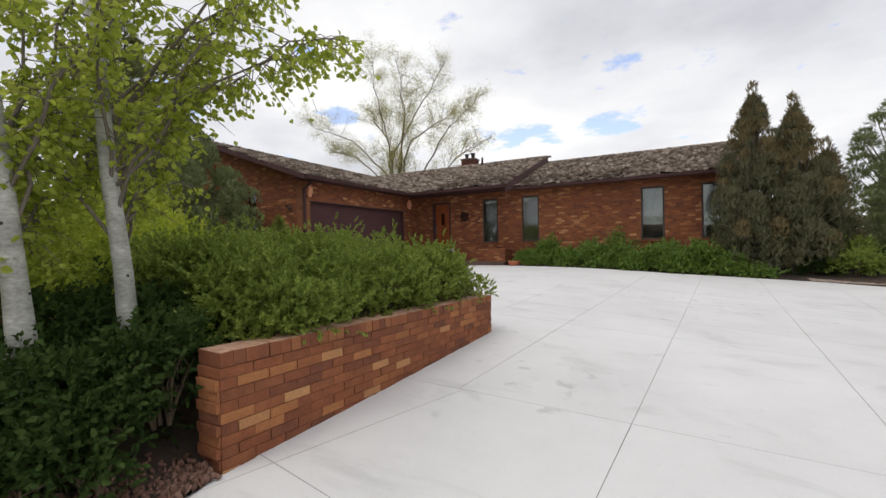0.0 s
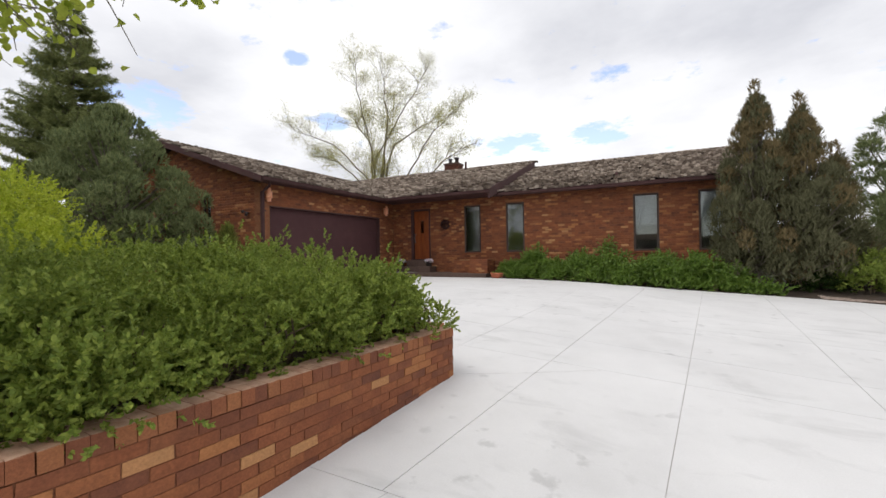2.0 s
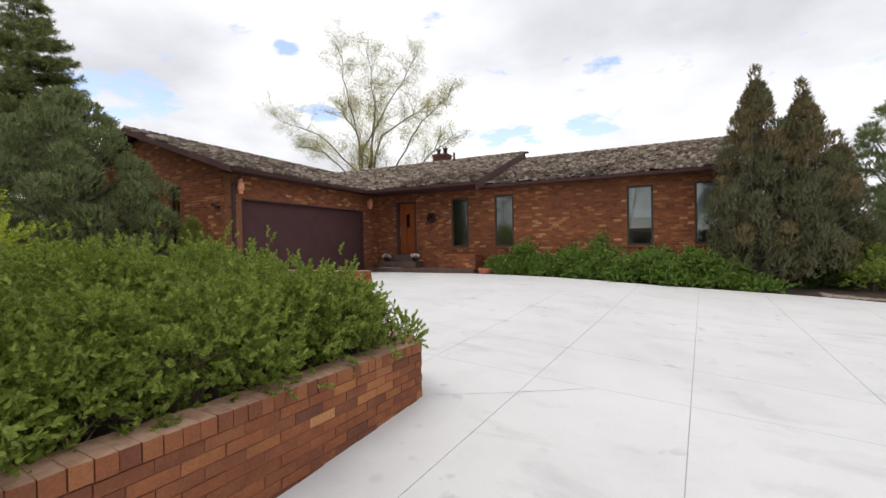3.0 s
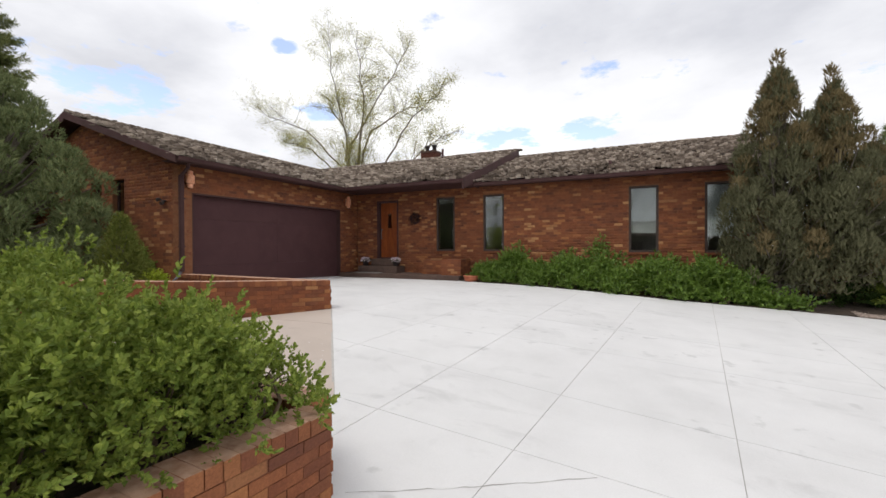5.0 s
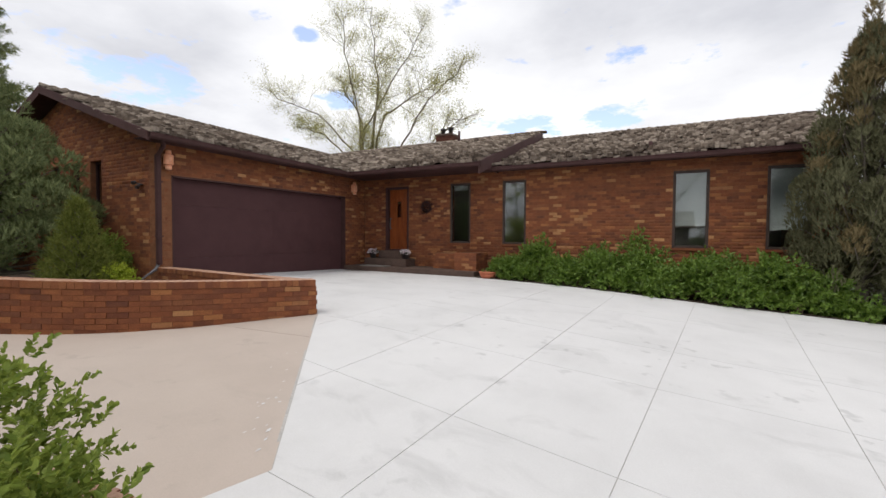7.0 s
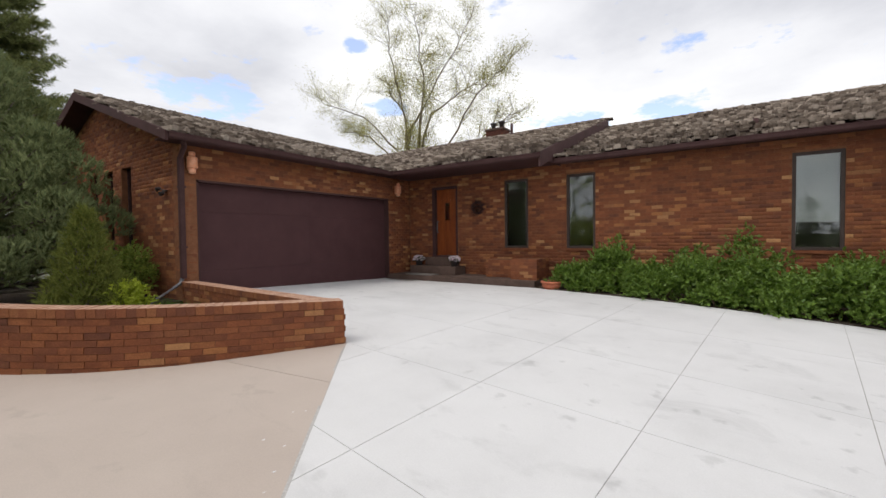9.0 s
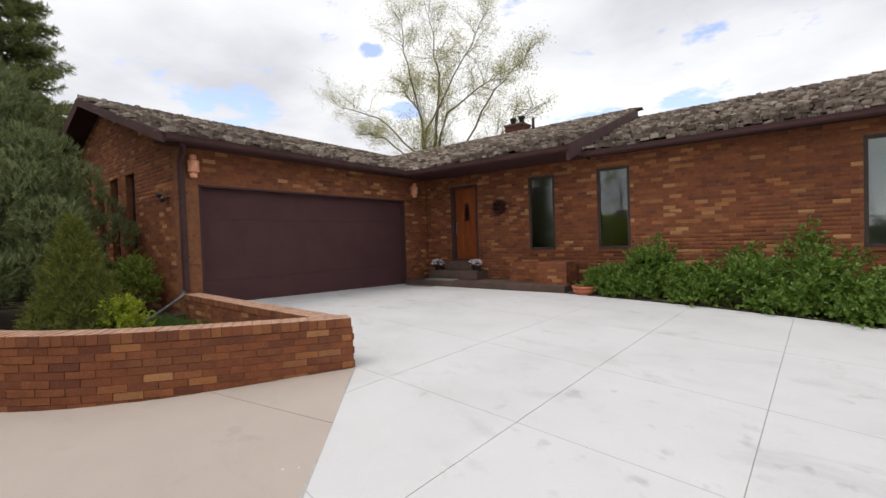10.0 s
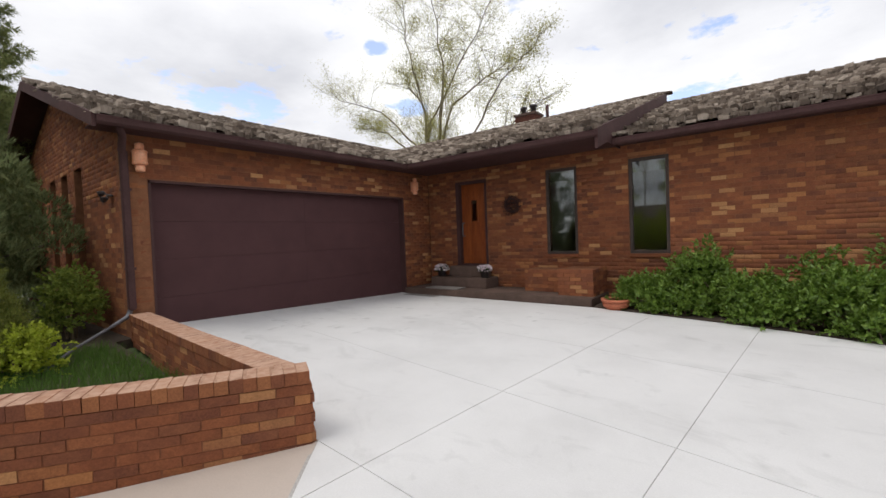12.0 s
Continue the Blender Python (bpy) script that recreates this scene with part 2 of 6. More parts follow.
M_LIMB = surf("pale_tan_bark", [(0.15, 0.125, 0.09), (0.23, 0.19, 0.135)], 5, 0.95, 0.4, 30)
M_TWIG = surf("brown_twig", [(0.09, 0.06, 0.035), (0.15, 0.11, 0.07)], 8, 0.9, 0.2)
M_WREATH = surf("dried_red_leaves", [(0.030, 0.014, 0.012), (0.085, 0.028, 0.020)], 9, 0.85, 0.2)
M_STEEL = surf("grey_galvanised", [(0.13, 0.13, 0.145), (0.20, 0.20, 0.215)], 6, 0.5, 0.05, metal=0.4)
M_TERRA = surf("terracotta", [(0.42, 0.12, 0.06), (0.52, 0.17, 0.09)], 6, 0.8, 0.2)
M_POT = surf("dark_pot", [(0.035, 0.03, 0.03), (0.06, 0.05, 0.05)], 8, 0.6, 0.1)
M_PETAL = surf("white_petals", [(0.75, 0.68, 0.72), (0.85, 0.83, 0.83)], 20, 0.8, 0.0, pieces=[(0.85, 0.8, 0.82), (0.72, 0.5, 0.6), (0.88, 0.86, 0.85)])
M_MAT = surf("grey_doormat", [(0.20, 0.18, 0.17), (0.30, 0.28, 0.26)], 10, 0.95, 0.5, 140)
M_ASPHALT = surf("asphalt", [(0.045, 0.045, 0.047), (0.06, 0.06, 0.06)], 3, 0.9, 0.4, 90)
M_SIDING = surf("painted_siding", [(0.42, 0.38, 0.33), (0.5, 0.46, 0.41)], 1, 0.8, 0.1)


def leafy(name, a, b, c, tr=0.3, gloss=0.3, rough=0.6):
    return surf(name, [a, c], 1.2, rough, 0, 30, pieces=[a, b, c, b, a, c], spread=0.45, translucent=tr, gloss=gloss)


M_HEDGE = leafy("hedge_leaf", (0.110, 0.175, 0.030), (0.205, 0.285, 0.048), (0.39, 0.45, 0.090), tr=0.40)
M_YELLOW = leafy("yellow_green_leaf", (0.27, 0.35, 0.028), (0.39, 0.47, 0.040), (0.52, 0.57, 0.07), tr=0.45)
M_ASPLEAF = leafy("aspen_leaf", (0.27, 0.35, 0.045), (0.42, 0.49, 0.06), (0.56, 0.61, 0.11), tr=0.64)
# leaf colour darkened to stand in for the shade under the trees
M_SHADE = leafy("shade_darkened_leaf", (0.022, 0.046, 0.011), (0.036, 0.068, 0.015), (0.07, 0.11, 0.028), gloss=0.12, rough=0.8)
M_WINSHRUB = leafy("window_shrub_leaf", (0.07, 0.145, 0.02), (0.13, 0.225, 0.03), (0.24, 0.35, 0.055), gloss=0.5, rough=0.45)
M_JUNIPER = leafy("juniper_spray", (0.085, 0.090, 0.048), (0.130, 0.133, 0.072), (0.195, 0.185, 0.102), tr=0.1, gloss=0.1, rough=0.8)
M_PINE = leafy("pine_needle", (0.095, 0.135, 0.060), (0.175, 0.220, 0.098), (0.32, 0.345, 0.155), tr=0.2, gloss=0.1, rough=0.8)
M_JUNTIP = leafy("juniper_brown_tip", (0.135, 0.105, 0.050), (0.19, 0.150, 0.075), (0.25, 0.195, 0.10), tr=0.1, gloss=0.1, rough=0.8)
M_SPRUCE = leafy("spruce_needle", (0.115, 0.155, 0.070), (0.190, 0.225, 0.090), (0.34, 0.35, 0.13), tr=0.25, gloss=0.1, rough=0.8)
M_DWARF = leafy("dwarf_spruce_needle", (0.085, 0.120, 0.026), (0.150, 0.190, 0.040), (0.30, 0.30, 0.075), tr=0.2, gloss=0.1, rough=0.8)
M_BUD = leafy("opening_bud", (0.40, 0.40, 0.10), (0.48, 0.46, 0.15), (0.55, 0.50, 0.24), tr=0.45)
M_GRASS = leafy("bed_grass", (0.05, 0.115, 0.015), (0.08, 0.16, 0.022), (0.13, 0.225, 0.04))

# ---- building helpers ----


def part(name, bm, material, parent=None, label=""):
    """Links a bmesh as one mesh object under a thing or part."""
    me = bpy.data.meshes.new(name)
    bm.to_mesh(me)
    bm.free()
    me.materials.append(material)
    ob = new(name, me)
    ob.parent = parent
    if label:
        tagged(ob, label)
    return ob


def thing(name, label, category, group="", kind=""):
    return tagged(new(name), label, category, group, kind)


def box(bm, lo, hi, bevel=0.0, m=None):
    c = [(a + b) / 2 for a, b in zip(lo, hi)]
    s = [abs(b - a) for a, b in zip(lo, hi)]
    mat4 = Matrix.Translation(c) @ Matrix.Diagonal((*s, 1))
    vs = bmesh.ops.create_cube(bm, size=1, matrix=(m @ mat4) if m else mat4)["verts"]
    if bevel:
        es = list({e for v in vs for e in v.link_edges})
        bmesh.ops.bevel(bm, geom=es, offset=bevel, segments=2, affect="EDGES")
    return bm


def boxed(lo, hi, bevel=0.0):
    return box(bmesh.new(), lo, hi, bevel)


def tube(bm, pts, radii, sides=8, cap=True):
    rings = []
    pts = [Vector(p) for p in pts]
    for k, p in enumerate(pts):
        d = (pts[min(k + 1, len(pts) - 1)] - pts[max(k - 1, 0)]).normalized()
        ref = Vector((1, 0, 0)) if abs(d.x) < 0.8 else Vector((0, 1, 0))
        a = d.cross(ref).normalized()
        b = d.cross(a)
        rings.append([bm.verts.new(p + (a * math.cos(2 * math.pi * j / sides) + b * math.sin(2 * math.pi * j / sides)) * radii[k]) for j in range(sides)])
    for r0, r1 in zip(rings, rings[1:]):
        for j in range(sides):
            f = bm.faces.new((r0[j], r0[(j + 1) % sides], r1[(j + 1) % sides], r1[j]))
            f.smooth = True
    if cap:
        bm.faces.new(rings[0])
        bm.faces.new(list(reversed(rings[-1])))
    return bm


def lathe(bm, centre, profile, sides=20):
    cx, cy, cz = centre
    rings = []
    for r, z in profile:
        rings.append([bm.verts.new((cx + r * math.cos(2 * math.pi * j / sides), cy + r * math.sin(2 * math.pi * j / sides), cz + z)) for j in range(sides)])
    for r0, r1 in zip(rings, rings[1:]):
        for j in range(sides):
            f = bm.faces.new((r0[j], r0[(j + 1) % sides], r1[(j + 1) % sides], r1[j]))
            f.smooth = True
    bm.faces.new(list(reversed(rings[0])))
    bm.faces.new(rings[-1])
    return bm


def prism(bm, poly, z0, z1):
    """A flat polygon (x, y) raised from z0 to z1; either may be a function of x and y."""
    f0 = z0 if callable(z0) else (lambda x, y: z0)
    f1 = z1 if callable(z1) else (lambda x, y: z1)
    lo = [bm.verts.new((x, y, f0(x, y))) for x, y in poly]
    hi = [bm.verts.new((x, y, f1(x, y))) for x, y in poly]
    bm.faces.new(hi)
    bm.faces.new(list(reversed(lo)))
    for k in range(len(poly)):
        j = (k + 1) % len(poly)
        bm.faces.new((lo[k], lo[j], hi[j], hi[k]))
    return bm


def mesh_from(name, verts, faces_flat, per, material, parent=None, label="", smooth=False):
    """A mesh from arrays: verts (n, 3) and faces with `per` corners each."""
    me = bpy.data.meshes.new(name)
    nf = len(faces_flat) // per
    me.vertices.add(len(verts))
    me.vertices.foreach_set("co", np.asarray(verts, dtype=np.float32).ravel())
    me.loops.add(len(faces_flat))
    me.loops.foreach_set("vertex_index", np.asarray(faces_flat, dtype=np.int32))
    me.polygons.add(nf)
    me.polygons.foreach_set("loop_start", np.arange(0, nf * per, per, dtype=np.int32))
    me.update(calc_edges=True)
    me.validate()
    me.materials.append(material)
    ob = new(name, me)
    ob.parent = parent
    if label:
        tagged(ob, label)
    return ob


def drive_z(x, y):
    """Height of the paved ground, which climbs towards the house and flattens out there."""
    rise = max(0.0, 0.0905 + 0.071 * (0.6 * y - 0.8 * x))
    # the apron tilts up at the planter's end of the garage door
    tilt = max(0.0, min(1.0, (-5.6 - x) / 4.0)) * max(0.0, min(1.0, (14.0 - y) / 4.8)) * max(0.0, min(1.0, (y - 8.6) / 0.3))
    return 0.8 - 0.05 * math.log(1 + math.exp((0.8 - rise) / 0.05)) + 0.165 * tilt


def smooth_curve(pts, step=0.05):
    """Points at even steps along a soft curve through pts (x, y)."""
    P = [Vector((*p, 0)) for p in pts]
    P = [2 * P[0] - P[1]] + P + [2 * P[-1] - P[-2]]
    fine = []
    for k in range(1, len(P) - 2):
        for j in range(40):
            t = j / 40
            a, b, c, d = P[k - 1], P[k], P[k + 1], P[k + 2]
            fine.append(0.5 * ((2 * b) + (c - a) * t + (2 * a - 5 * b + 4 * c - d) * t * t + (3 * b - a - 3 * c + d) * t ** 3))
    fine.append(P[-2])
    out, run = [fine[0]], 0.0
    for a, b in zip(fine, fine[1:]):
        run += (b - a).length
        while run >= step:
            run -= step
            out.append(b.lerp(a, run / max(1e-6, (b - a).length)))
    return out


# pieces: alike blocks laid one by one on shared meshes
def piece_mesh(name, material, size, warp, seed, chamfer=0.004):
    rnd = random.Random(seed)
    bm = bmesh.new()
    x, y, z = (s / 2 for s in size)
    base = [(-1, -1), (1, -1), (1, 1), (-1, 1)]
    lo = [bm.verts.new((a * x + rnd.uniform(-warp, warp), -y, b * z + rnd.uniform(-warp, warp))) for a, b in base]
    mid = [bm.verts.new((v.co.x, y - chamfer, v.co.z)) for v in lo]
    hi = [bm.verts.new((v.co.x - math.copysign(chamfer, v.co.x), y + rnd.uniform(-warp, warp), v.co.z - math.copysign(chamfer, v.co.z))) for v in lo]
    bm.faces.new(list(reversed(hi)))
    for k in range(4):
        j = (k + 1) % 4
        bm.faces.new((lo[k], lo[j], mid[j], mid[k]))
        bm.faces.new((mid[k], mid[j], hi[j], hi[k]))
    bmesh.ops.recalc_face_normals(bm, faces=bm.faces)
    me = bpy.data.meshes.new(name)
    bm.to_mesh(me)
    bm.free()
    me.materials.append(material)
    return me


def lay(name, parent, meshes, places, near=lambda p: True, limit=300):
    """Lays one piece per place (a matrix): up to `limit` near ones are objects, the rest one joined mesh."""
    rnd = random.Random(len(places))
    single, joined = [], []
    for m in places:
        (single if len(single) < limit and near(m.translation) else joined).append(m)
    for m in single:
        ob = new(name, rnd.choice(meshes))
        ob.parent = parent
        ob.matrix_world = m
    if joined:
        data = []
        for me in meshes:
            co = np.empty(len(me.vertices) * 3, dtype=np.float32)
            me.vertices.foreach_get("co", co)
            co = co.reshape(-1, 3)
            data.append((np.c_[co, np.ones(len(co), dtype=np.float32)], [list(p.vertices) for p in me.polygons]))
        V, F, n = [], [], 0
        for m in joined:
            co, polys = rnd.choice(data)
            V.append((co @ np.array(m, dtype=np.float32).T)[:, :3])
            for p in polys:
                F += [k + n for k in p]
            n += len(co)
        ob = mesh_from(name + "_field", np.concatenate(V), F, 4, meshes[0].materials[0], parent)
        tagged(ob, kind="stuff")


# foliage
RNG = np.random.default_rng(7)


def unit(v):
    return v / np.maximum(np.linalg.norm(v, axis=-1, keepdims=True), 1e-9)


def leaf_cloud(name, P, D, length, width, material, parent, fold=0.25, round_leaf=True, facing=None, wild=0.5):
    """Folded leaves from base points P along directions D; facing: the way their upper sides look, loosely."""
    n = len(P)
    turn = RNG.normal(size=(n, 3))
    S = unit(np.cross(D, turn if facing is None else facing + turn * wild))
    U = np.cross(S, D)
    L = (length * RNG.uniform(0.65, 1.25, n))[:, None]
    W = (width * RNG.uniform(0.7, 1.2, n))[:, None] / 2
    if round_leaf:
        up = U * W * fold * 2
        v = np.stack([P, P + D * L * 0.3 + S * W + up, P + D * L * 0.75 + S * W * 0.75 + up, P + D * L, P + D * L * 0.75 - S * W * 0.75 + up, P + D * L * 0.3 - S * W + up], 1)
        f = (np.arange(n)[:, None] * 6 + np.array([[0, 1, 2, 3, 0, 3, 4, 5]])).ravel()
        return mesh_from(name, v.reshape(-1, 3), f, 4, material, parent)
    v = np.stack([P - S * W * 0.5, P + S * W * 0.5, P + D * L], 1)
    f = np.arange(n * 3)
    return mesh_from(name, v.reshape(-1, 3), f, 3, material, parent)


def shell_points(n, lumps, inner=0.55):
    """Points and outward directions on and in a union of lumps (x, y, z, rx, ry, rz), weighted by their surface."""
    lumps = np.asarray(lumps, dtype=float)
    w = (lumps[:, 3] * lumps[:, 5]) ** 1.0
    pick = RNG.choice(len(lumps), n, p=w / w.sum())
    d = unit(RNG.normal(size=(n, 3)))
    d[:, 2] = np.where(d[:, 2] < -0.5, -d[:, 2], d[:, 2])
    r = RNG.uniform(inner, 1.08, n) ** 0.7
    L = lumps[pick]
    return L[:, :3] + d * r[:, None] * L[:, 3:6], unit(d / L[:, 3:6])


def shoots(P, D, per, length, spread):
    """Leaf bases and directions along a short shoot at each point."""
    n = len(P)
    s = np.tile(np.linspace(0.1, 1, per), n)
    PP, DD = np.repeat(P, per, 0), np.repeat(D, per, 0)
    side = unit(np.cross(DD, RNG.normal(size=(n * per, 3))))
    bent = unit(DD + side * spread * (1.2 - 0.6 * s)[:, None])
    return PP + DD * (length * s)[:, None], bent


def lumpy(cx, cy, z0, rx, ry, h, n, seed, size=0.32, core=0.70):
    """A rounded body broken up into smaller lumps over its surface."""
    rnd = random.Random(seed)
    out = [(cx, cy, z0 + h * 0.42, rx * core, ry * core, h * core * 0.57)]
    for _ in range(n):
        a, t = rnd.uniform(0, 2 * math.pi), rnd.uniform(-0.75, 1.0)
        q = math.sqrt(max(0.0, 1 - max(0, t) ** 2))
        k = size * rnd.uniform(0.6, 1.15)
        out.append((cx + math.cos(a) * q * rx * 0.76, cy + math.sin(a) * q * ry * 0.76, z0 + h * (0.45 + 0.40 * t), rx * k, ry * k, h * k * 0.7))
    return out


def shrub(name, label, category, cx, cy, z0, rx, ry, h, count, leaf, wide, material, seed, group="", per=8, shoot=0.13, stems=9, lumps=22, upward=0.25, stray_part=0.16, reach=0.22, size=0.32, core=0.70, fan=1.3):
    top = thing(name, label, category, group)
    top.location = (cx, cy, z0)
    inv = Matrix.Translation((-cx, -cy, -z0))
    rnd = random.Random(seed)
    P, D = shell_points(count, lumpy(0, 0, 0, rx, ry, h, lumps, seed, size, core))
    face = D
    D = unit(D + np.array([0, 0, upward]) + RNG.normal(size=D.shape) * 0.35)
    stray = RNG.random(len(P)) < stray_part
    P[stray] += D[stray] * RNG.uniform(0.02, reach, stray.sum())[:, None] * min(1.0, rx * 1.3)
    keep = P[:, 2] > 0.02
    LP, LD = shoots(P[keep], D[keep], per, shoot, fan)
    leaf_cloud("foliage", LP, LD, leaf, wide, material, top, facing=np.repeat(face[keep], per, 0))
    bm = bmesh.new()
    for _ in range(stems):
        a, q = rnd.uniform(0, 6.28), rnd.uniform(0.2, 0.75)
        tip = Vector((math.cos(a) * rx * q, math.sin(a) * ry * q, h * rnd.uniform(0.45, 0.75)))
        foot = Vector((math.cos(a) * rx * 0.15, math.sin(a) * ry * 0.15, -0.08))
        mid = foot.lerp(tip, 0.5) + Vector((rnd.uniform(-.06, .06), rnd.uniform(-.06, .06), 0.06))
        tube(bm, [foot, mid, tip], [0.014, 0.010, 0.004], 5)
        for _ in range(4):
            s = foot.lerp(tip, rnd.uniform(0.4, 0.9))
            tube(bm, [s, s + Vector((rnd.uniform(-.25, .25) * rx, rnd.uniform(-.25, .25) * ry, rnd.uniform(0.05, 0.22) * h))], [0.006, 0.003], 4)
    tagged(part("branchwork", bm, M_TWIG, top), kind="stuff")
    return top

# ---- ground and paving ----
def ground_sheet():
    xs = [-900, -300, -120, -60] + [-40 + 2 * k for k in range(41)] + [60, 120, 300, 900]
    ys = [-900, -300, -120, -60] + [-40 + 2 * k for k in range(46)] + [80, 150, 300, 900]
    bm = bmesh.new()
    V = [[bm.verts.new((x, y, drive_z(max(-20, min(20, x)), max(-20, min(25, y))) - 0.10)) for x in xs] for y in ys]
    for j in range(len(ys) - 1):
        for i in range(len(xs) - 1):
            bm.faces.new((V[j][i], V[j][i + 1], V[j + 1][i + 1], V[j + 1][i])).smooth = True
    return tagged(part("ground", bm, M_GROUND), "dry earth and thin grass around the house", "ground", kind="structure")


ground_sheet()

NEAR_WALL = [(-2.56, 1.68), (-2.52, 2.35), (-2.465, 3.25), (-2.37, 5.13)]
PLANTER = [(-5.46, 8.73), (-5.80, 8.10), (-6.20, 7.42), (-6.62, 6.88), (-7.20, 6.42), (-8.1, 5.95), (-9.3, 5.6)]
DRIVE = [(-2.35, -9), (16, -9), (16, 11.0), (8, 12.2), (3.6, 12.85), (2.5, 13.0), (1.5, 13.0), (0.55, 12.97), (-0.46, 12.95), (-2.39, 13.25), (-3.27, 13.45), (-4.64, 13.72),
         (-5.40, 13.90), (-9.58, 13.98), (-9.72, 14.06), (-9.72, 9.20), (-9.58, 9.14), (-5.48, 8.79), (-3.20, 6.13), (-3.38, 5.60), (-2.75, 5.22), (-2.38, 5.145), (-2.47, 3.25), (-2.525, 2.35), (-2.565, 1.70), (-2.51, 1.35)]
TAN = [(-3.38, 5.60), (-3.20, 6.13), (-5.48, 8.79), (-5.80, 8.08), (-6.18, 7.39), (-6.62, 6.90), (-7.20, 6.44), (-8.1, 5.97), (-9.3, 5.62), (-14, 4.6), (-14, 2.6), (-9, 3.6), (-5.5, 4.8)]


def shrunk(poly, d):
    out = []
    n = len(poly)
    for k in range(n):
        a, b, c = Vector(poly[k - 1]), Vector(poly[k]), Vector(poly[(k + 1) % n])
        e0, e1 = (b - a).normalized(), (c - b).normalized()
        n0, n1 = Vector((-e0.y, e0.x)), Vector((-e1.y, e1.x))
        m = (n0 + n1)
        m = m / max(0.4, m.length_squared) * 2 if m.length > 1e-6 else n0
        out.append(tuple(b + m * d))
    return out


def paving(name, label, outline, cuts, material, gap, lift=0.0):
    """A field of slabs: the outline cut by lines, each slab an object with a joint around it."""
    top = tagged(new(name), label, "driveway", kind="structure")
    slabs = [list(outline) if sum(outline[k - 1][0] * outline[k][1] - outline[k][0] * outline[k - 1][1] for k in range(len(outline))) > 0 else list(outline)[::-1]]
    for (x0, y0), (x1, y1), *reach in cuts:
        nx, ny = -(y1 - y0), x1 - x0
        nxt = []
        for p in slabs:
            if reach and not reach[0] < sum(v[1] for v in p) / len(p) < reach[1]:
                nxt.append(p)
                continue
            for sign in (1, -1):
                q = []
                for k in range(len(p)):
                    u, v = p[k - 1], p[k]
                    du, dv = sign * ((u[0] - x0) * nx + (u[1] - y0) * ny), sign * ((v[0] - x0) * nx + (v[1] - y0) * ny)
                    if (du < 0) != (dv < 0):
                        t = du / (du - dv)
                        q.append((u[0] + (v[0] - u[0]) * t, u[1] + (v[1] - u[1]) * t))
                    if dv >= 0:
                        q.append(v)
                q = [q[k] for k in range(len(q)) if abs(q[k][0] - q[k - 1][0]) + abs(q[k][1] - q[k - 1][1]) > 0.002]
                area = sum(q[k - 1][0] * q[k][1] - q[k][0] * q[k - 1][1] for k in range(len(q))) / 2 if len(q) > 2 else 0
                if area > 0.004:
                    nxt.append(q)
        slabs = nxt
    for p in slabs:
        q = [(x, y) for x, y in shrunk(p, gap / 2)]
        b2 = bmesh.new()
        prism(b2, q, lambda x, y: drive_z(x, y) - 0.12, lambda x, y: drive_z(x, y) + lift)
        bmesh.ops.triangulate(b2, faces=b2.faces[:])
        b2.normal_update()
        part("slab", b2, material, top)
    # the bed of the joints
    b3 = bmesh.new()
    for p in slabs:
        prism(b3, shrunk(p, -0.02), lambda x, y: drive_z(x, y) - 0.14, lambda x, y: drive_z(x, y) + lift - 0.0045)
    bmesh.ops.triangulate(b3, faces=b3.faces[:])
    part("joint_bed", b3, M_JOINT, top)
    return top


# lengthwise joints, then cross joints
CUTS = [((-2.5, 3.33), (0.64, 3.45)), ((-2.39, 1.95), (-2.0, 3.1), -20, 2.6), ((-5.01, 8.8), (-4.58, 12.74)), ((-3.88, 7.37), (-3.32, 12.83)), ((-2.75, 5.9), (-2.14, 12.7)), ((-1.98, 3.1), (-1.14, 10.4), 2.6, 30), ((-0.75, 2.5), (0.28, 12.45)), ((0.90, 4.5), (1.20, 9.03)),
        ((1.9, 3.2), (2.7, 12.0)), ((3.2, 3.2), (4.0, 12.0)), ((5.4, 3.2), (6.2, 12.0)), ((8.4, 3.2), (9.2, 12.0)),
        ((-2.45, 1.9), (-1.94, 1.83)), ((-3.25, 6.11), (-0.74, 5.97)), ((-2.39, 7.17), (-1.36, 7.04)), ((-5.41, 8.76), (-2.51, 8.60)), ((-4.85, 10.09), (-3.59, 9.96)),
        ((-4.7, 11.6), (-3.5, 11.5)), ((0, 0.3), (1, 0.2)), ((0, -2.2), (1, -2.3)), ((0, -5), (1, -5.1))]
paving("driveway", "new pale concrete driveway with sawn joints climbing to the garage", DRIVE, CUTS, M_CONCRETE, 0.0055)
paving("side_pavement", "older tan concrete pavement beside the brick planter", TAN, [((-5.96, 7.70), (-4.77, 7.94)), ((-7.6, 6.2), (-6.6, 3.0))], M_TAN, 0.008, -0.004)


def crack(pts, name, label):
    rnd = random.Random(5)
    bm = bmesh.new()
    fine = []
    for a, b in zip(pts, pts[1:]):
        for k in range(14):
            t = k / 14
            fine.append((a[0] + (b[0] - a[0]) * t + rnd.uniform(-.006, .006), a[1] + (b[1] - a[1]) * t + rnd.uniform(-.007, .007)))
    prev = None
    for k, (x, y) in enumerate(fine):
        w = 0.0030 * rnd.uniform(0.2, 1.5)
        z = drive_z(x, y) + 0.002
        cur = (bm.verts.new((x, y - w, z)), bm.verts.new((x, y + w, z)))
        if prev:
            bm.faces.new((prev[0], cur[0], cur[1], prev[1]))
        prev = cur
    return tagged(part(name, bm, M_CRACK), label, "crack", kind="structure")


crack([(-2.33, 5.17), (-1.74, 5.54), (-1.08, 6.00)], "trim", "thin crack across the concrete driveway")

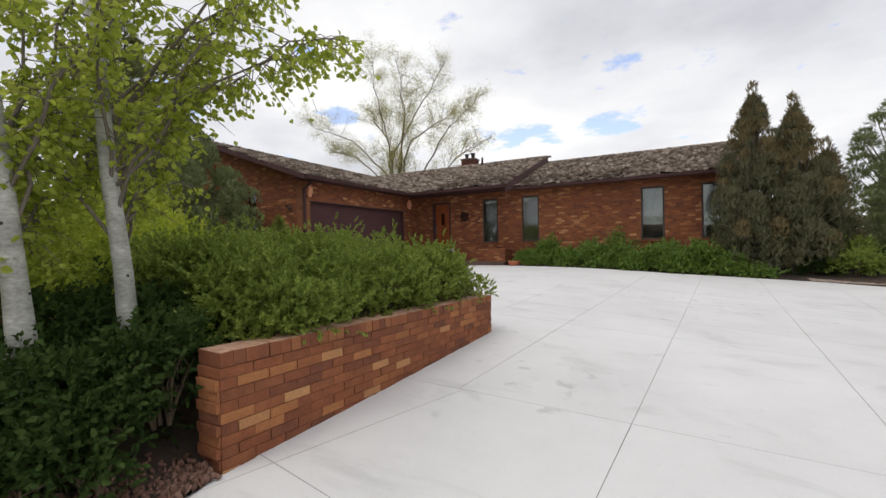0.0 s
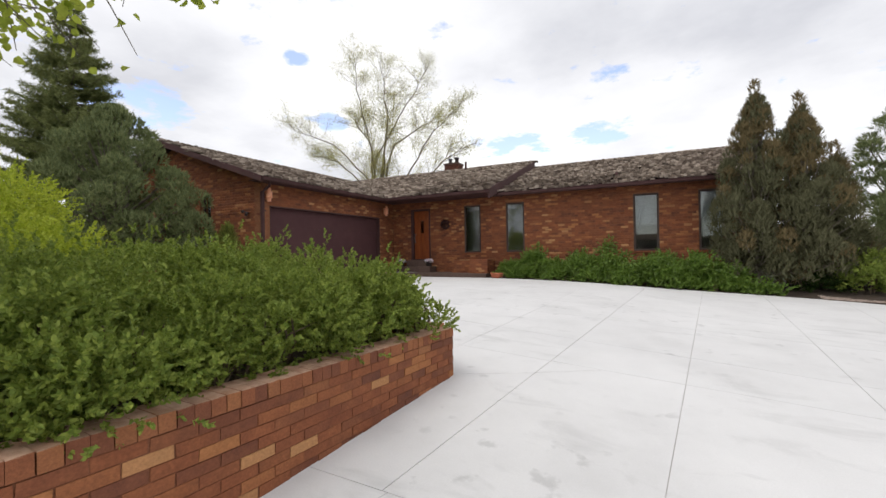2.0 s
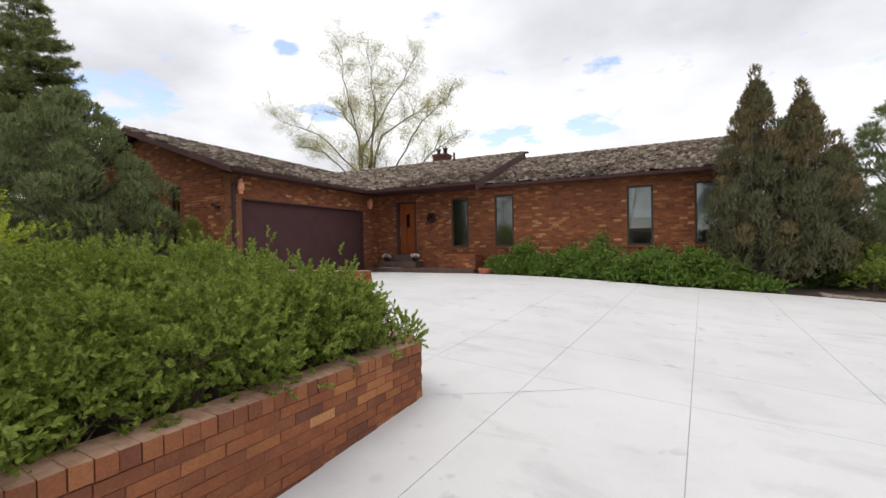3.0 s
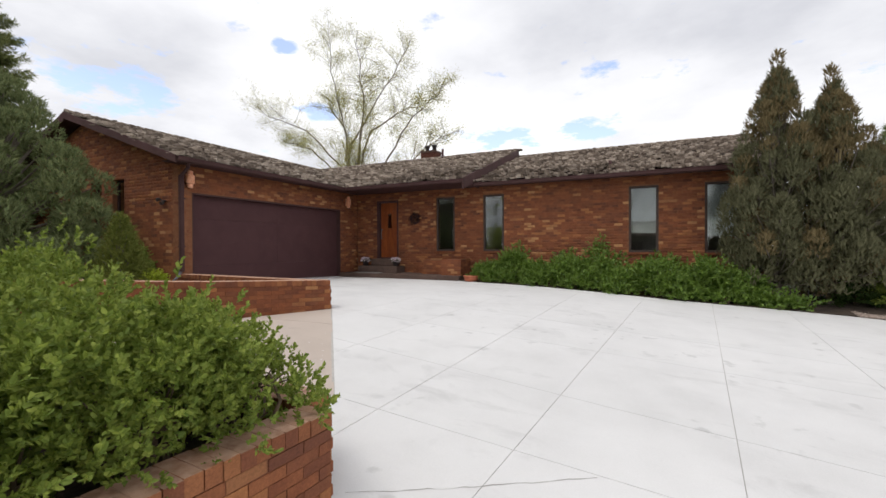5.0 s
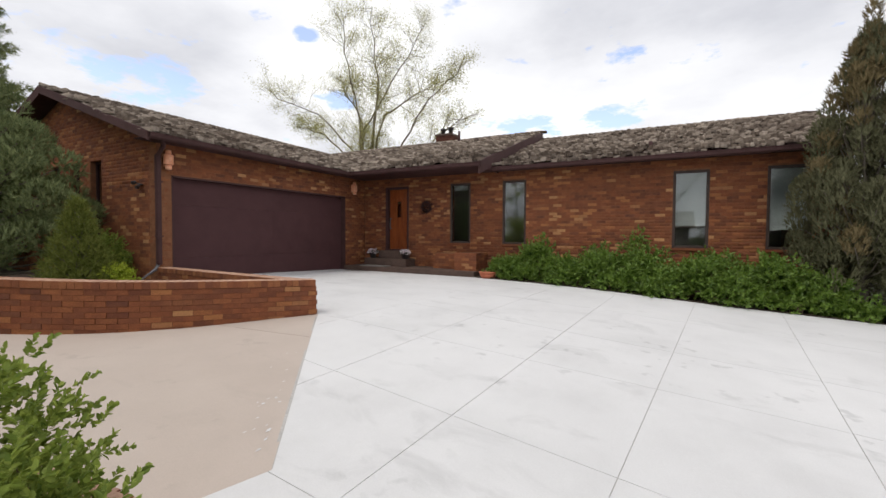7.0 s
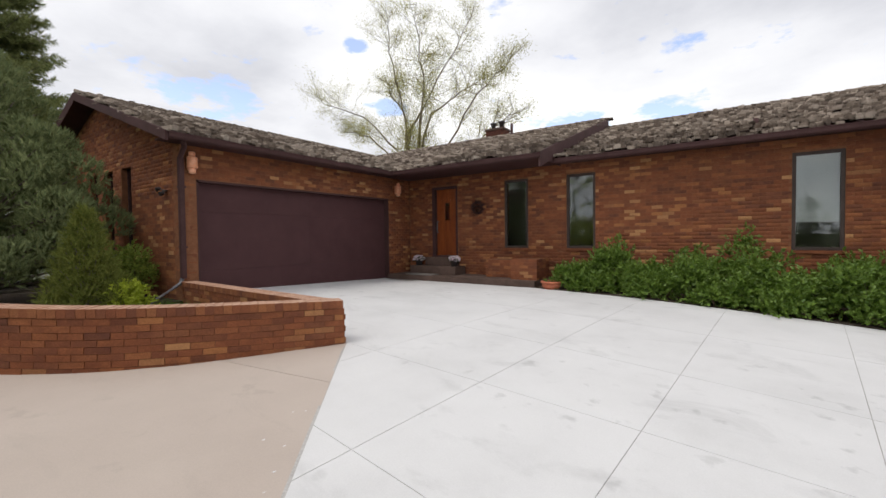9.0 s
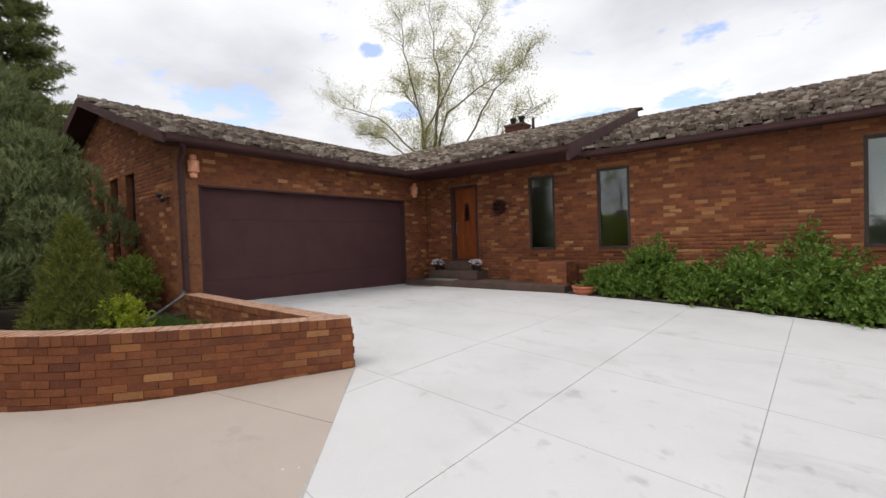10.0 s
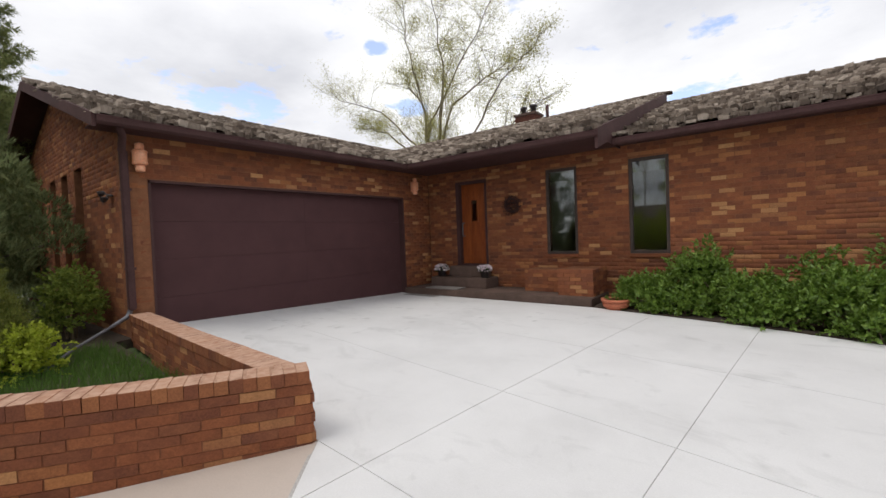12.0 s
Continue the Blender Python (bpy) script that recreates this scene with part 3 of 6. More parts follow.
# ---- house shell ----
EAVE_Z, PITCH = 3.57, 0.334
UP = Vector((0, 0, 1))
BRICK_L, BRICK_H = 0.203, 0.0677
brick_jobs, shake_jobs = [], []


def brick_wall(name, label, start, end, normal, z0, tops, holes=(), thick=0.25, near=lambda p: True, limit=300):
    """A wall from start to end (x, y), with bricks on the side of its normal. tops: (s, z) along it; holes: (s0, s1, z0, z1)."""
    n = Vector((*normal, 0))
    along = n.cross(UP)
    a, b = Vector((*start, 0)), Vector((*end, 0))
    if (b - a).dot(along) < 0:
        a, b = b, a
    length = (b - a).length

    def s_of(p):
        return (Vector((*p, 0)) - a).dot(along)

    def top_at(s):
        for (s0, q0), (s1, q1) in zip(tops, tops[1:]):
            if s0 - 1e-6 <= s <= s1 + 1e-6:
                return q0 + (q1 - q0) * (s - s0) / max(1e-6, s1 - s0)
        return tops[-1][1]

    ho = []
    for p, q, h0, h1 in holes:
        s0, s1 = sorted((s_of(p), s_of(q)))
        ho.append((s0, s1, h0, h1))
    top = tagged(new(name), label, "wall", kind="structure")
    bm = bmesh.new()
    cuts = sorted({0.0, length, *[h[0] for h in ho], *[h[1] for h in ho], *[s for s, _ in tops if 0 < s < length]})

    def slab(s0, s1, p0, p1, q0, q1):
        vs = []
        for d in (0.0032, thick):
            for s, z in ((s0, p0), (s1, p1), (s1, q1), (s0, q0)):
                vs.append(bm.verts.new(a + along * s - n * d + UP * z))
        for f in ((0, 1, 2, 3), (7, 6, 5, 4), (0, 4, 5, 1), (1, 5, 6, 2), (2, 6, 7, 3), (3, 7, 4, 0)):
            bm.faces.new([vs[k] for k in f])

    for s0, s1 in zip(cuts, cuts[1:]):
        mid = (s0 + s1) / 2
        low = z0
        for h in sorted((h for h in ho if h[0] < mid < h[1]), key=lambda h: h[2]):
            if h[2] > low + 0.01:
                slab(s0, s1, low, low, h[2], h[2])
            low = h[3]
        slab(s0, s1, low, low, top_at(s0), top_at(s1))
    bmesh.ops.recalc_face_normals(bm, faces=bm.faces)
    part("wall_core", bm, M_MORTAR, top)
    places = []
    rnd = random.Random(len(name) + int(length * 100))
    rot = Matrix((along, n, UP)).transposed().to_4x4()
    course = 0
    z = z0 + BRICK_H / 2
    while z < max(q for _, q in tops) - 0.03:
        spans = [(0.0, length)]
        for h in ho:
            if h[2] - 0.02 < z < h[3] + 0.02:
                nxt = []
                for u, v in spans:
                    if h[1] <= u or h[0] >= v:
                        nxt.append((u, v))
                        continue
                    if h[0] > u:
                        nxt.append((u, h[0]))
                    if h[1] < v:
                        nxt.append((h[1], v))
                spans = nxt
        s = -BRICK_L * (0.5 if course % 2 else 0.0) - 0.004
        while s < length:
            for u, v in spans:
                p, q = max(s, u) + 0.005, min(s + BRICK_L, v) - 0.005
                if q - p > 0.035 and top_at(p) > z + 0.03 and top_at(q) > z + 0.03:
                    c = a + along * ((p + q) / 2) - n * (0.0245 + rnd.uniform(0, 0.0025)) + UP * z
                    places.append(Matrix.Translation(c) @ rot @ pose(0, 0, 0, rnd.uniform(-.6, .6), 0, rnd.uniform(-.5, .5)) @ Matrix.Diagonal(((q - p) / 0.193, 1, 1, 1)))
            s += BRICK_L
        course += 1
        z += BRICK_H
    brick_jobs.append((top, places, near, limit, "house"))
    return top


WALL_TOP = 3.50
GX, MY, SY = -9.60, 14.95, 8.93
WINDOWS = [(-6.62, -6.00, 1.60, 3.24), (-5.09, -4.46, 1.60, 3.24), (-1.20, -0.53, 1.58, 3.24), (0.44, 1.14, 1.58, 3.24)]
DOOR = (-8.80, -7.98, 1.38, 3.23)
SLITS = [(-12.10, -11.62, 1.62, 3.32), (-13.02, -12.56, 1.62, 3.32), (-13.94, -13.48, 1.62, 3.32)]

brick_wall("wall_front", "brown and orange brick front wall of the house", (-9.6, MY), (1.7, MY), (0, -1), 0.3615, [(0, WALL_TOP), (11.3, WALL_TOP)],
           [((w[0], MY), (w[1], MY), w[2], w[3]) for w in WINDOWS] + [((DOOR[0], MY), (DOOR[1], MY), DOOR[2], DOOR[3])], near=lambda p: -5.6 < p.x < -2.6 and p.z > 1.9)
brick_wall("wall_garage_front", "brown brick wall around the garage door", (GX, SY), (GX, MY), (1, 0), 0.70, [(0, WALL_TOP), (MY - SY, WALL_TOP)],
           [((GX, 9.19), (GX, 14.07), 0.0, 2.92)], near=lambda p: p.y < 11.5)
_len = 17.1 - 9.6
brick_wall("wall_garage_side", "brick gable wall of the garage with three slit windows", (GX, SY), (-17.1, SY), (0, -1), 0.75,
           [(0, WALL_TOP + 0.06), (_len / 2, WALL_TOP + 0.06 + _len / 2 * PITCH), (_len, WALL_TOP + 0.06)], [((w[0], SY), (w[1], SY), w[2], w[3]) for w in SLITS], near=lambda p: p.x > -11.6)
for nm, lo, hi in (("wall_east", (1.45, MY + 0.25, 0.4), (1.7, 23.6, 3.5)), ("wall_north", (-17.1, 23.6, 0.4), (1.7, 23.85, 3.5)), ("wall_west", (-17.1, SY + 0.25, 0.4), (-16.85, 23.6, 3.5))):
    tagged(part(nm, boxed(lo, hi), M_MORTAR), "plain brick-coloured outer wall of the house", "wall", kind="structure")
bm = bmesh.new()
box(bm, (-9.85, 15.25, 1.2), (1.45, 23.6, 1.35))
tagged(part("floor", bm, M_ROOM), "plain floor inside the house", "floor", kind="structure")
bm = bmesh.new()
box(bm, (-9.75, 14.96, 3.51), (1.45, 23.6, 3.53))
tagged(part("ceiling", bm, M_ROOM), "plain ceiling inside the house", "ceiling", kind="structure")
tagged(part("wall_inner", boxed((-9.8, 19.0, 1.35), (1.45, 19.1, 3.5)), M_ROOM), "plain wall inside the house", "wall", kind="structure")
tagged(part("wall_inner_garage", boxed((-14.4, 9.3, 0.7), (-14.3, 23.5, 3.5)), M_DARK), "dark wall inside the garage", "wall", kind="structure")

# ---- roofs ----


def roof_plane(name, label, poly, thick=0.07, parent=None, back=False):
    bm = bmesh.new()
    hi = [bm.verts.new(p) for p in poly]
    lo = [bm.verts.new((p[0], p[1], p[2] - thick)) for p in poly]
    bm.faces.new(hi)
    bm.faces.new(list(reversed(lo)))
    for k in range(len(poly)):
        j = (k + 1) % len(poly)
        bm.faces.new((lo[k], lo[j], hi[j], hi[k]))
    bmesh.ops.recalc_face_normals(bm, faces=bm.faces)
    return tagged(part(name, bm, M_TRIM if not back else M_SHAKE, parent), label, "roof", kind="structure")


GE, ME, RE = -9.2, 13.78, 14.55
RIDGE_Y, GRX = 19.3, -13.35
LZ = EAVE_Z + PITCH * (RIDGE_Y - ME)
RZ0 = 3.55
RZ = RZ0 + PITCH * (RIDGE_Y - RE)
GZ = EAVE_Z + PITCH * (GE - GRX)
LX = -5.25
RX1 = 2.1
RAKE = 8.58
VY = ME + (GE - GRX)


roof_garage = roof_plane("roof_garage", "weathered wood shake roof over the garage", [(GE, RAKE, EAVE_Z), (GE, ME, EAVE_Z), (GRX, VY, GZ), (GRX, RAKE, GZ)])
roof_main = roof_plane("roof_main", "weathered wood shake roof over the entrance", [(GE, ME, EAVE_Z), (LX, ME, EAVE_Z), (LX, RIDGE_Y, LZ), (-16.0, RIDGE_Y, LZ), (GRX, VY, GZ)])
roof_right = roof_plane("roof_wing", "weathered wood shake roof over the bedroom wing", [(LX, RE, RZ0), (RX1, RE, RZ0), (RX1, RIDGE_Y, RZ), (LX, RIDGE_Y, RZ)])
roof_plane("roof_back_garage", "far slope of the garage roof", [(GRX, RAKE, GZ), (GRX, VY + 3, GZ), (-17.5, VY + 3, EAVE_Z), (-17.5, RAKE, EAVE_Z)], back=True)
roof_plane("roof_back", "far slope of the main roof", [(-17.5, RIDGE_Y, LZ), (LX, RIDGE_Y, LZ), (LX, 24.8, EAVE_Z), (-17.5, 24.8, EAVE_Z)], back=True)
roof_plane("roof_back_wing", "far slope of the wing roof", [(LX, RIDGE_Y, RZ), (RX1, RIDGE_Y, RZ), (RX1, 24.0, RZ0), (LX, 24.0, RZ0)], back=True)
roof_plane("roof_valley_fill", "roof behind the valley", [(GRX, VY, GZ), (-16.0, RIDGE_Y, LZ), (-17.5, RIDGE_Y, LZ), (-17.5, VY, GZ)], back=True)


def shake_field(parent, corner, across, upslope_run, width, rows_len, keep, near, seed):
    """Rows of split shakes from the eave at `corner`, along `across`; upslope_run is the level direction uphill."""
    rnd = random.Random(seed)
    a = Vector(across).normalized()
    lev = Vector(upslope_run).normalized()
    u = (lev + UP * PITCH).normalized()
    n = a.cross(u)
    if n.z < 0:
        a = -a
        n = a.cross(u)
    rot = Matrix((a, u, n)).transposed().to_4x4()
    origin = Vector(corner)
    e = Vector(across).normalized()
    places = []
    v = -0.05
    while v < rows_len - 0.05:
        s = -rnd.uniform(0, 0.15)
        while s < width:
            w = rnd.choice((0.06, 0.08, 0.10, 0.12, 0.15))
            wob = rnd.uniform(-0.06, 0.06)
            c = origin + e * (s + w / 2) + u * (v + wob)
            if keep(c) and 0 <= s + w / 2 <= width:
                lift = 0.006 + rnd.random() ** 3 * 0.065
                places.append(Matrix.Translation(c + n * lift) @ rot @ pose(0, 0, 0, -3.0 - 11.0 * rnd.random() ** 2, rnd.uniform(-11, 11), rnd.uniform(-10, 10)) @ Matrix.Diagonal((w / 0.16 * 0.90, rnd.uniform(0.8, 1.1), rnd.uniform(0.7, 1.7), 1)))
            s += w
        v += 0.17
    shake_jobs.append((parent, places, near))


shake_field(roof_garage, (GE, RAKE, EAVE_Z), (0, 1, 0), (-1, 0, 0), VY - RAKE, (GE - GRX) * 1.054, lambda c: c.y < ME + (GE - c.x) + 0.05, lambda p: p.y < 11.2, 1)
shake_field(roof_main, (-16.0, ME, EAVE_Z), (1, 0, 0), (0, 1, 0), LX + 16.0, (RIDGE_Y - ME) * 1.054, lambda c: c.x > GE - (c.y - ME) - 0.05, lambda p: p.y < 16.0 and p.x > -8.0, 2)
shake_field(roof_right, (LX, RE, RZ0), (1, 0, 0), (0, 1, 0), RX1 - LX, (RIDGE_Y - RE) * 1.054, lambda c: True, lambda p: p.y < 16.6 and p.x < -1.6, 3)


def ridge_caps(parent, a, b, seed):
    rnd = random.Random(seed)
    a, b = Vector(a), Vector(b)
    d = (b - a).normalized()
    side = d.cross(UP).normalized()
    places = []
    t = 0.0
    while t < (b - a).length:
        for s in (-1, 1):
            q = a + d * t + side * s * 0.06 + UP * 0.035
            rot = Matrix((side, d, UP)).transposed().to_4x4()
            places.append(Matrix.Translation(q) @ rot @ pose(0, 0, 0, rnd.uniform(1, 5), s * 20, rnd.uniform(-3, 3)) @ Matrix.Diagonal((0.95, 0.9, 1.2, 1)))
        t += 0.2
    shake_jobs.append((parent, places, lambda p: False))


ridge_caps(roof_garage, (GRX, RAKE, GZ), (GRX, VY, GZ), 5)
ridge_caps(roof_main, (-16, RIDGE_Y, LZ), (LX, RIDGE_Y, LZ), 6)
ridge_caps(roof_right, (LX, RIDGE_Y, RZ), (RX1, RIDGE_Y, RZ), 7)

# ---- eaves: soffits, fascias, gutters, barge boards ----


def trim(name, bm, label, material=M_TRIM):
    return tagged(part(name, bm, material), label, "trim", kind="structure")


bm = bmesh.new()
prism(bm, [(GE + 0.0, RAKE), (GE, ME), (LX, ME), (LX, MY + 0.02), (GX - 0.02, MY + 0.02), (GX - 0.02, RAKE)], WALL_TOP - 0.02, WALL_TOP - 0.005)
trim("soffit_main", bm, "dark brown boarded soffit over the entrance and garage")
trim("soffit_wing", boxed((LX + 0.02, RE, WALL_TOP - 0.02), (RX1, MY + 0.02, WALL_TOP - 0.005)), "dark brown boarded soffit of the wing")


def gutter(name, a, b, out, z):
    """A half-open gutter with a rolled lip along an eave from a to b."""
    a, b, o = Vector((*a, 0)), Vector((*b, 0)), Vector((*out, 0))
    prof = [(0.0, 0.0), (0.0, -0.07), (0.02, -0.088), (0.07, -0.088), (0.098, -0.06), (0.107, -0.008), (0.116, 0.0), (0.116, 0.012), (0.100, 0.012), (0.091, -0.056), (0.066, -0.078), (0.015, -0.078), (0.008, 0.0)]
    bm = bmesh.new()
    rows = [[bm.verts.new(p + o * q + UP * (z + h)) for q, h in prof] for p in (a, b)]
    for k in range(len(prof)):
        j = (k + 1) % len(prof)
        bm.faces.new((rows[0][k], rows[0][j], rows[1][j], rows[1][k]))
    bm.faces.new(rows[0])
    bm.faces.new(list(reversed(rows[1])))
    bmesh.ops.recalc_face_normals(bm, faces=bm.faces)
    return trim(name, bm, "dark brown metal gutter along the eave")


gutter("trim_gutter_garage", (GE, RAKE), (GE, ME + 0.1), (1, 0), EAVE_Z - 0.03)
gutter("trim_gutter_main", (GE + 0.1, ME), (LX + 0.05, ME), (0, -1), EAVE_Z - 0.03)
gutter("trim_gutter_wing", (LX + 0.05, RE), (RX1, RE), (0, -1), RZ0 - 0.03)
trim("trim_fascia_garage", boxed((GE - 0.02, RAKE, EAVE_Z - 0.115), (GE, ME, EAVE_Z - 0.02)), "dark brown fascia board")
trim("trim_fascia_main", boxed((GE, ME, EAVE_Z - 0.115), (LX, ME + 0.02, EAVE_Z - 0.02)), "dark brown fascia board")
trim("trim_fascia_wing", boxed((LX, RE, RZ0 - 0.115), (RX1, RE + 0.02, RZ0 - 0.02)), "dark brown fascia board")


def sloped_board(name, p0, p1, depth, normal, thick=0.04):
    p0, p1, n = Vector(p0), Vector(p1), Vector(normal)
    bm = bmesh.new()
    vs = []
    for d in (0, thick):
        for q, h in ((p0, 0), (p1, 0), (p1, -depth), (p0, -depth)):
            vs.append(bm.verts.new(q + n * d + UP * h))
    for f in ((0, 1, 2, 3), (7, 6, 5, 4), (0, 4, 5, 1), (1, 5, 6, 2), (2, 6, 7, 3), (3, 7, 4, 0)):
        bm.faces.new([vs[k] for k in f])
    bmesh.ops.recalc_face_normals(bm, faces=bm.faces)
    return trim(name, bm, "dark brown sloping barge board")


sloped_board("trim_barge_garage", (GE + 0.06, RAKE, EAVE_Z + 0.0), (GRX, RAKE, GZ + 0.03), 0.155, (0, -1, 0))
sloped_board("trim_barge_garage_far", (GRX, RAKE, GZ + 0.03), (-17.55, RAKE, EAVE_Z), 0.20, (0, -1, 0))
sloped_board("trim_barge_step", (LX, ME - 0.06, EAVE_Z + 0.01), (LX, RIDGE_Y, LZ + 0.04), 0.30, (1, 0, 0), 0.05)
bm = bmesh.new()
vs = [bm.verts.new(p) for p in ((LX + 0.012, ME, EAVE_Z - 0.10), (LX + 0.012, MY, EAVE_Z + PITCH * (MY - ME)), (LX + 0.012, MY, WALL_TOP - 0.06), (LX + 0.012, ME, WALL_TOP - 0.06))]
f = bm.faces.new(vs)
ext = bmesh.ops.extrude_face_region(bm, geom=[f])["geom"]
bmesh.ops.translate(bm, verts=[v for v in ext if isinstance(v, bmesh.types.BMVert)], vec=(0.03, 0, 0))
bmesh.ops.recalc_face_normals(bm, faces=bm.faces)
trim("trim_return", bm, "dark brown boxed end of the deep eave")
for side, nm in ((1, "trim_rake_soffit"), (-1, "trim_rake_soffit_far")):
    bm = bmesh.new()
    x0 = GE if side > 0 else -17.5
    vs = [bm.verts.new(p) for p in ((x0, RAKE, EAVE_Z - 0.10), (GRX, RAKE, GZ - 0.09), (GRX, SY + 0.05, GZ - 0.09), (x0, SY + 0.05, EAVE_Z - 0.10))]
    f = bm.faces.new(vs)
    ext = bmesh.ops.extrude_face_region(bm, geom=[f])["geom"]
    bmesh.ops.translate(bm, verts=[v for v in ext if isinstance(v, bmesh.types.BMVert)], vec=(0, 0, 0.015))
    bmesh.ops.recalc_face_normals(bm, faces=bm.faces)
    trim(nm, bm, "dark brown boards under the gable overhang")


# ---- garage door ----
def garage_door():
    top = tagged(new("door_garage"), "wide dark brown sectional garage door, closed", "garage door", kind="structure")
    x = -9.735
    rows = 4
    h = (2.90 - 0.80) / rows
    for k in range(rows):
        bm = bmesh.new()
        z = 0.80 + k * h
        box(bm, (x - 0.04, 9.20, z + 0.0008), (x, 14.06, z + h - 0.0008), 0.002)
        sec = part("door_panel", bm, M_GARAGE, top)
        for y0 in (9.24, 11.62, 13.98):
            part("hinge_stile", boxed((x, y0, z + 0.03), (x + 0.002, y0 + 0.04, z + h - 0.03)), M_GARAGE, sec)
    for nm, lo, hi in (("jamb", (-9.80, 9.19, 0.80), (-9.60, 9.225, 2.92)), ("jamb", (-9.80, 14.035, 0.80), (-9.60, 14.07, 2.92)), ("head", (-9.80, 9.19, 2.885), (-9.60, 14.07, 2.92))):
        part(nm, boxed(lo, hi), M_TRIM, top)
    part("bottom_seal", boxed((x - 0.03, 9.22, 0.785), (x + 0.004, 14.04, 0.806)), M_POT, top, "black rubber seal")
    return top


garage_door()


# ---- windows and entrance door ----
def window(name, label, w, blind=None):
    x0, x1, z0, z1 = w
    top = tagged(new(name), label, "window", kind="structure")
    fr, y = 0.055, MY + 0.02
    for lo, hi in (((x0, y, z0), (x0 + fr, y + 0.07, z1)), ((x1 - fr, y, z0), (x1, y + 0.07, z1)), ((x0 + fr, y, z1 - fr), (x1 - fr, y + 0.07, z1)), ((x0 + fr, y, z0), (x1 - fr, y + 0.07, z0 + fr))):
        part("window_frame", boxed(lo, hi, 0.006), M_FRAME, top)
    for d in (0.022, 0.042):
        p = part("pane", boxed((x0 + fr - 0.01, y + d, z0 + fr - 0.01), (x1 - fr + 0.01, y + d + 0.005, z1 - fr + 0.01)), M_GLASS, top)
        p.visible_shadow = False
    bm = bmesh.new()
    box(bm, (x0 - 0.02, MY - 0.035, z0 - 0.055), (x1 + 0.02, MY + 0.06, z0), 0.006)
    part("window_sill", bm, M_BRICK, top, "sloping brick sill")
    if blind:
        bm = bmesh.new()
        zz = z1 - fr
        n = int((zz - blind) / 0.045)
        for k in range(n):
            a = zz - k * 0.045
            box(bm, (x0 + fr - 0.01, y + 0.085 + (k % 2) * 0.006, a - 0.045), (x1 - fr + 0.01, y + 0.092 + (k % 2) * 0.006, a + 0.002))
        part("blind", bm, M_BLIND, top, "pale pleated blind pulled part way down")
    return top


window("window_1", "tall narrow dark window beside the entrance", WINDOWS[0])
window("window_2", "tall narrow window reflecting trees and sky", WINDOWS[1])
window("window_3", "tall window with a pale blind half down", WINDOWS[2], 2.06)
window("window_4", "tall window with a pale blind behind the juniper", WINDOWS[3], 1.95)


def slit(name, w):
    x0, x1, z0, z1 = w
    top = tagged(new(name), "dark slit window in the garage gable wall", "window", kind="structure")
    for lo, hi in (((x0, SY + 0.10, z0), (x0 + 0.04, SY + 0.16, z1)), ((x1 - 0.04, SY + 0.10, z0), (x1, SY + 0.16, z1)), ((x0 + 0.04, SY + 0.10, z1 - 0.04), (x1 - 0.04, SY + 0.16, z1)), ((x0 + 0.04, SY + 0.10, z0), (x1 - 0.04, SY + 0.16, z0 + 0.04))):
        part("window_frame", boxed(lo, hi, 0.005), M_TRIM, top)
    p = part("pane", boxed((x0 + 0.03, SY + 0.13, z0 + 0.03), (x1 - 0.03, SY + 0.136, z1 - 0.03)), M_GLASS, top)
    p.visible_shadow = False


for k, w in enumerate(SLITS):
    slit("window_%d" % (5 + k), w)


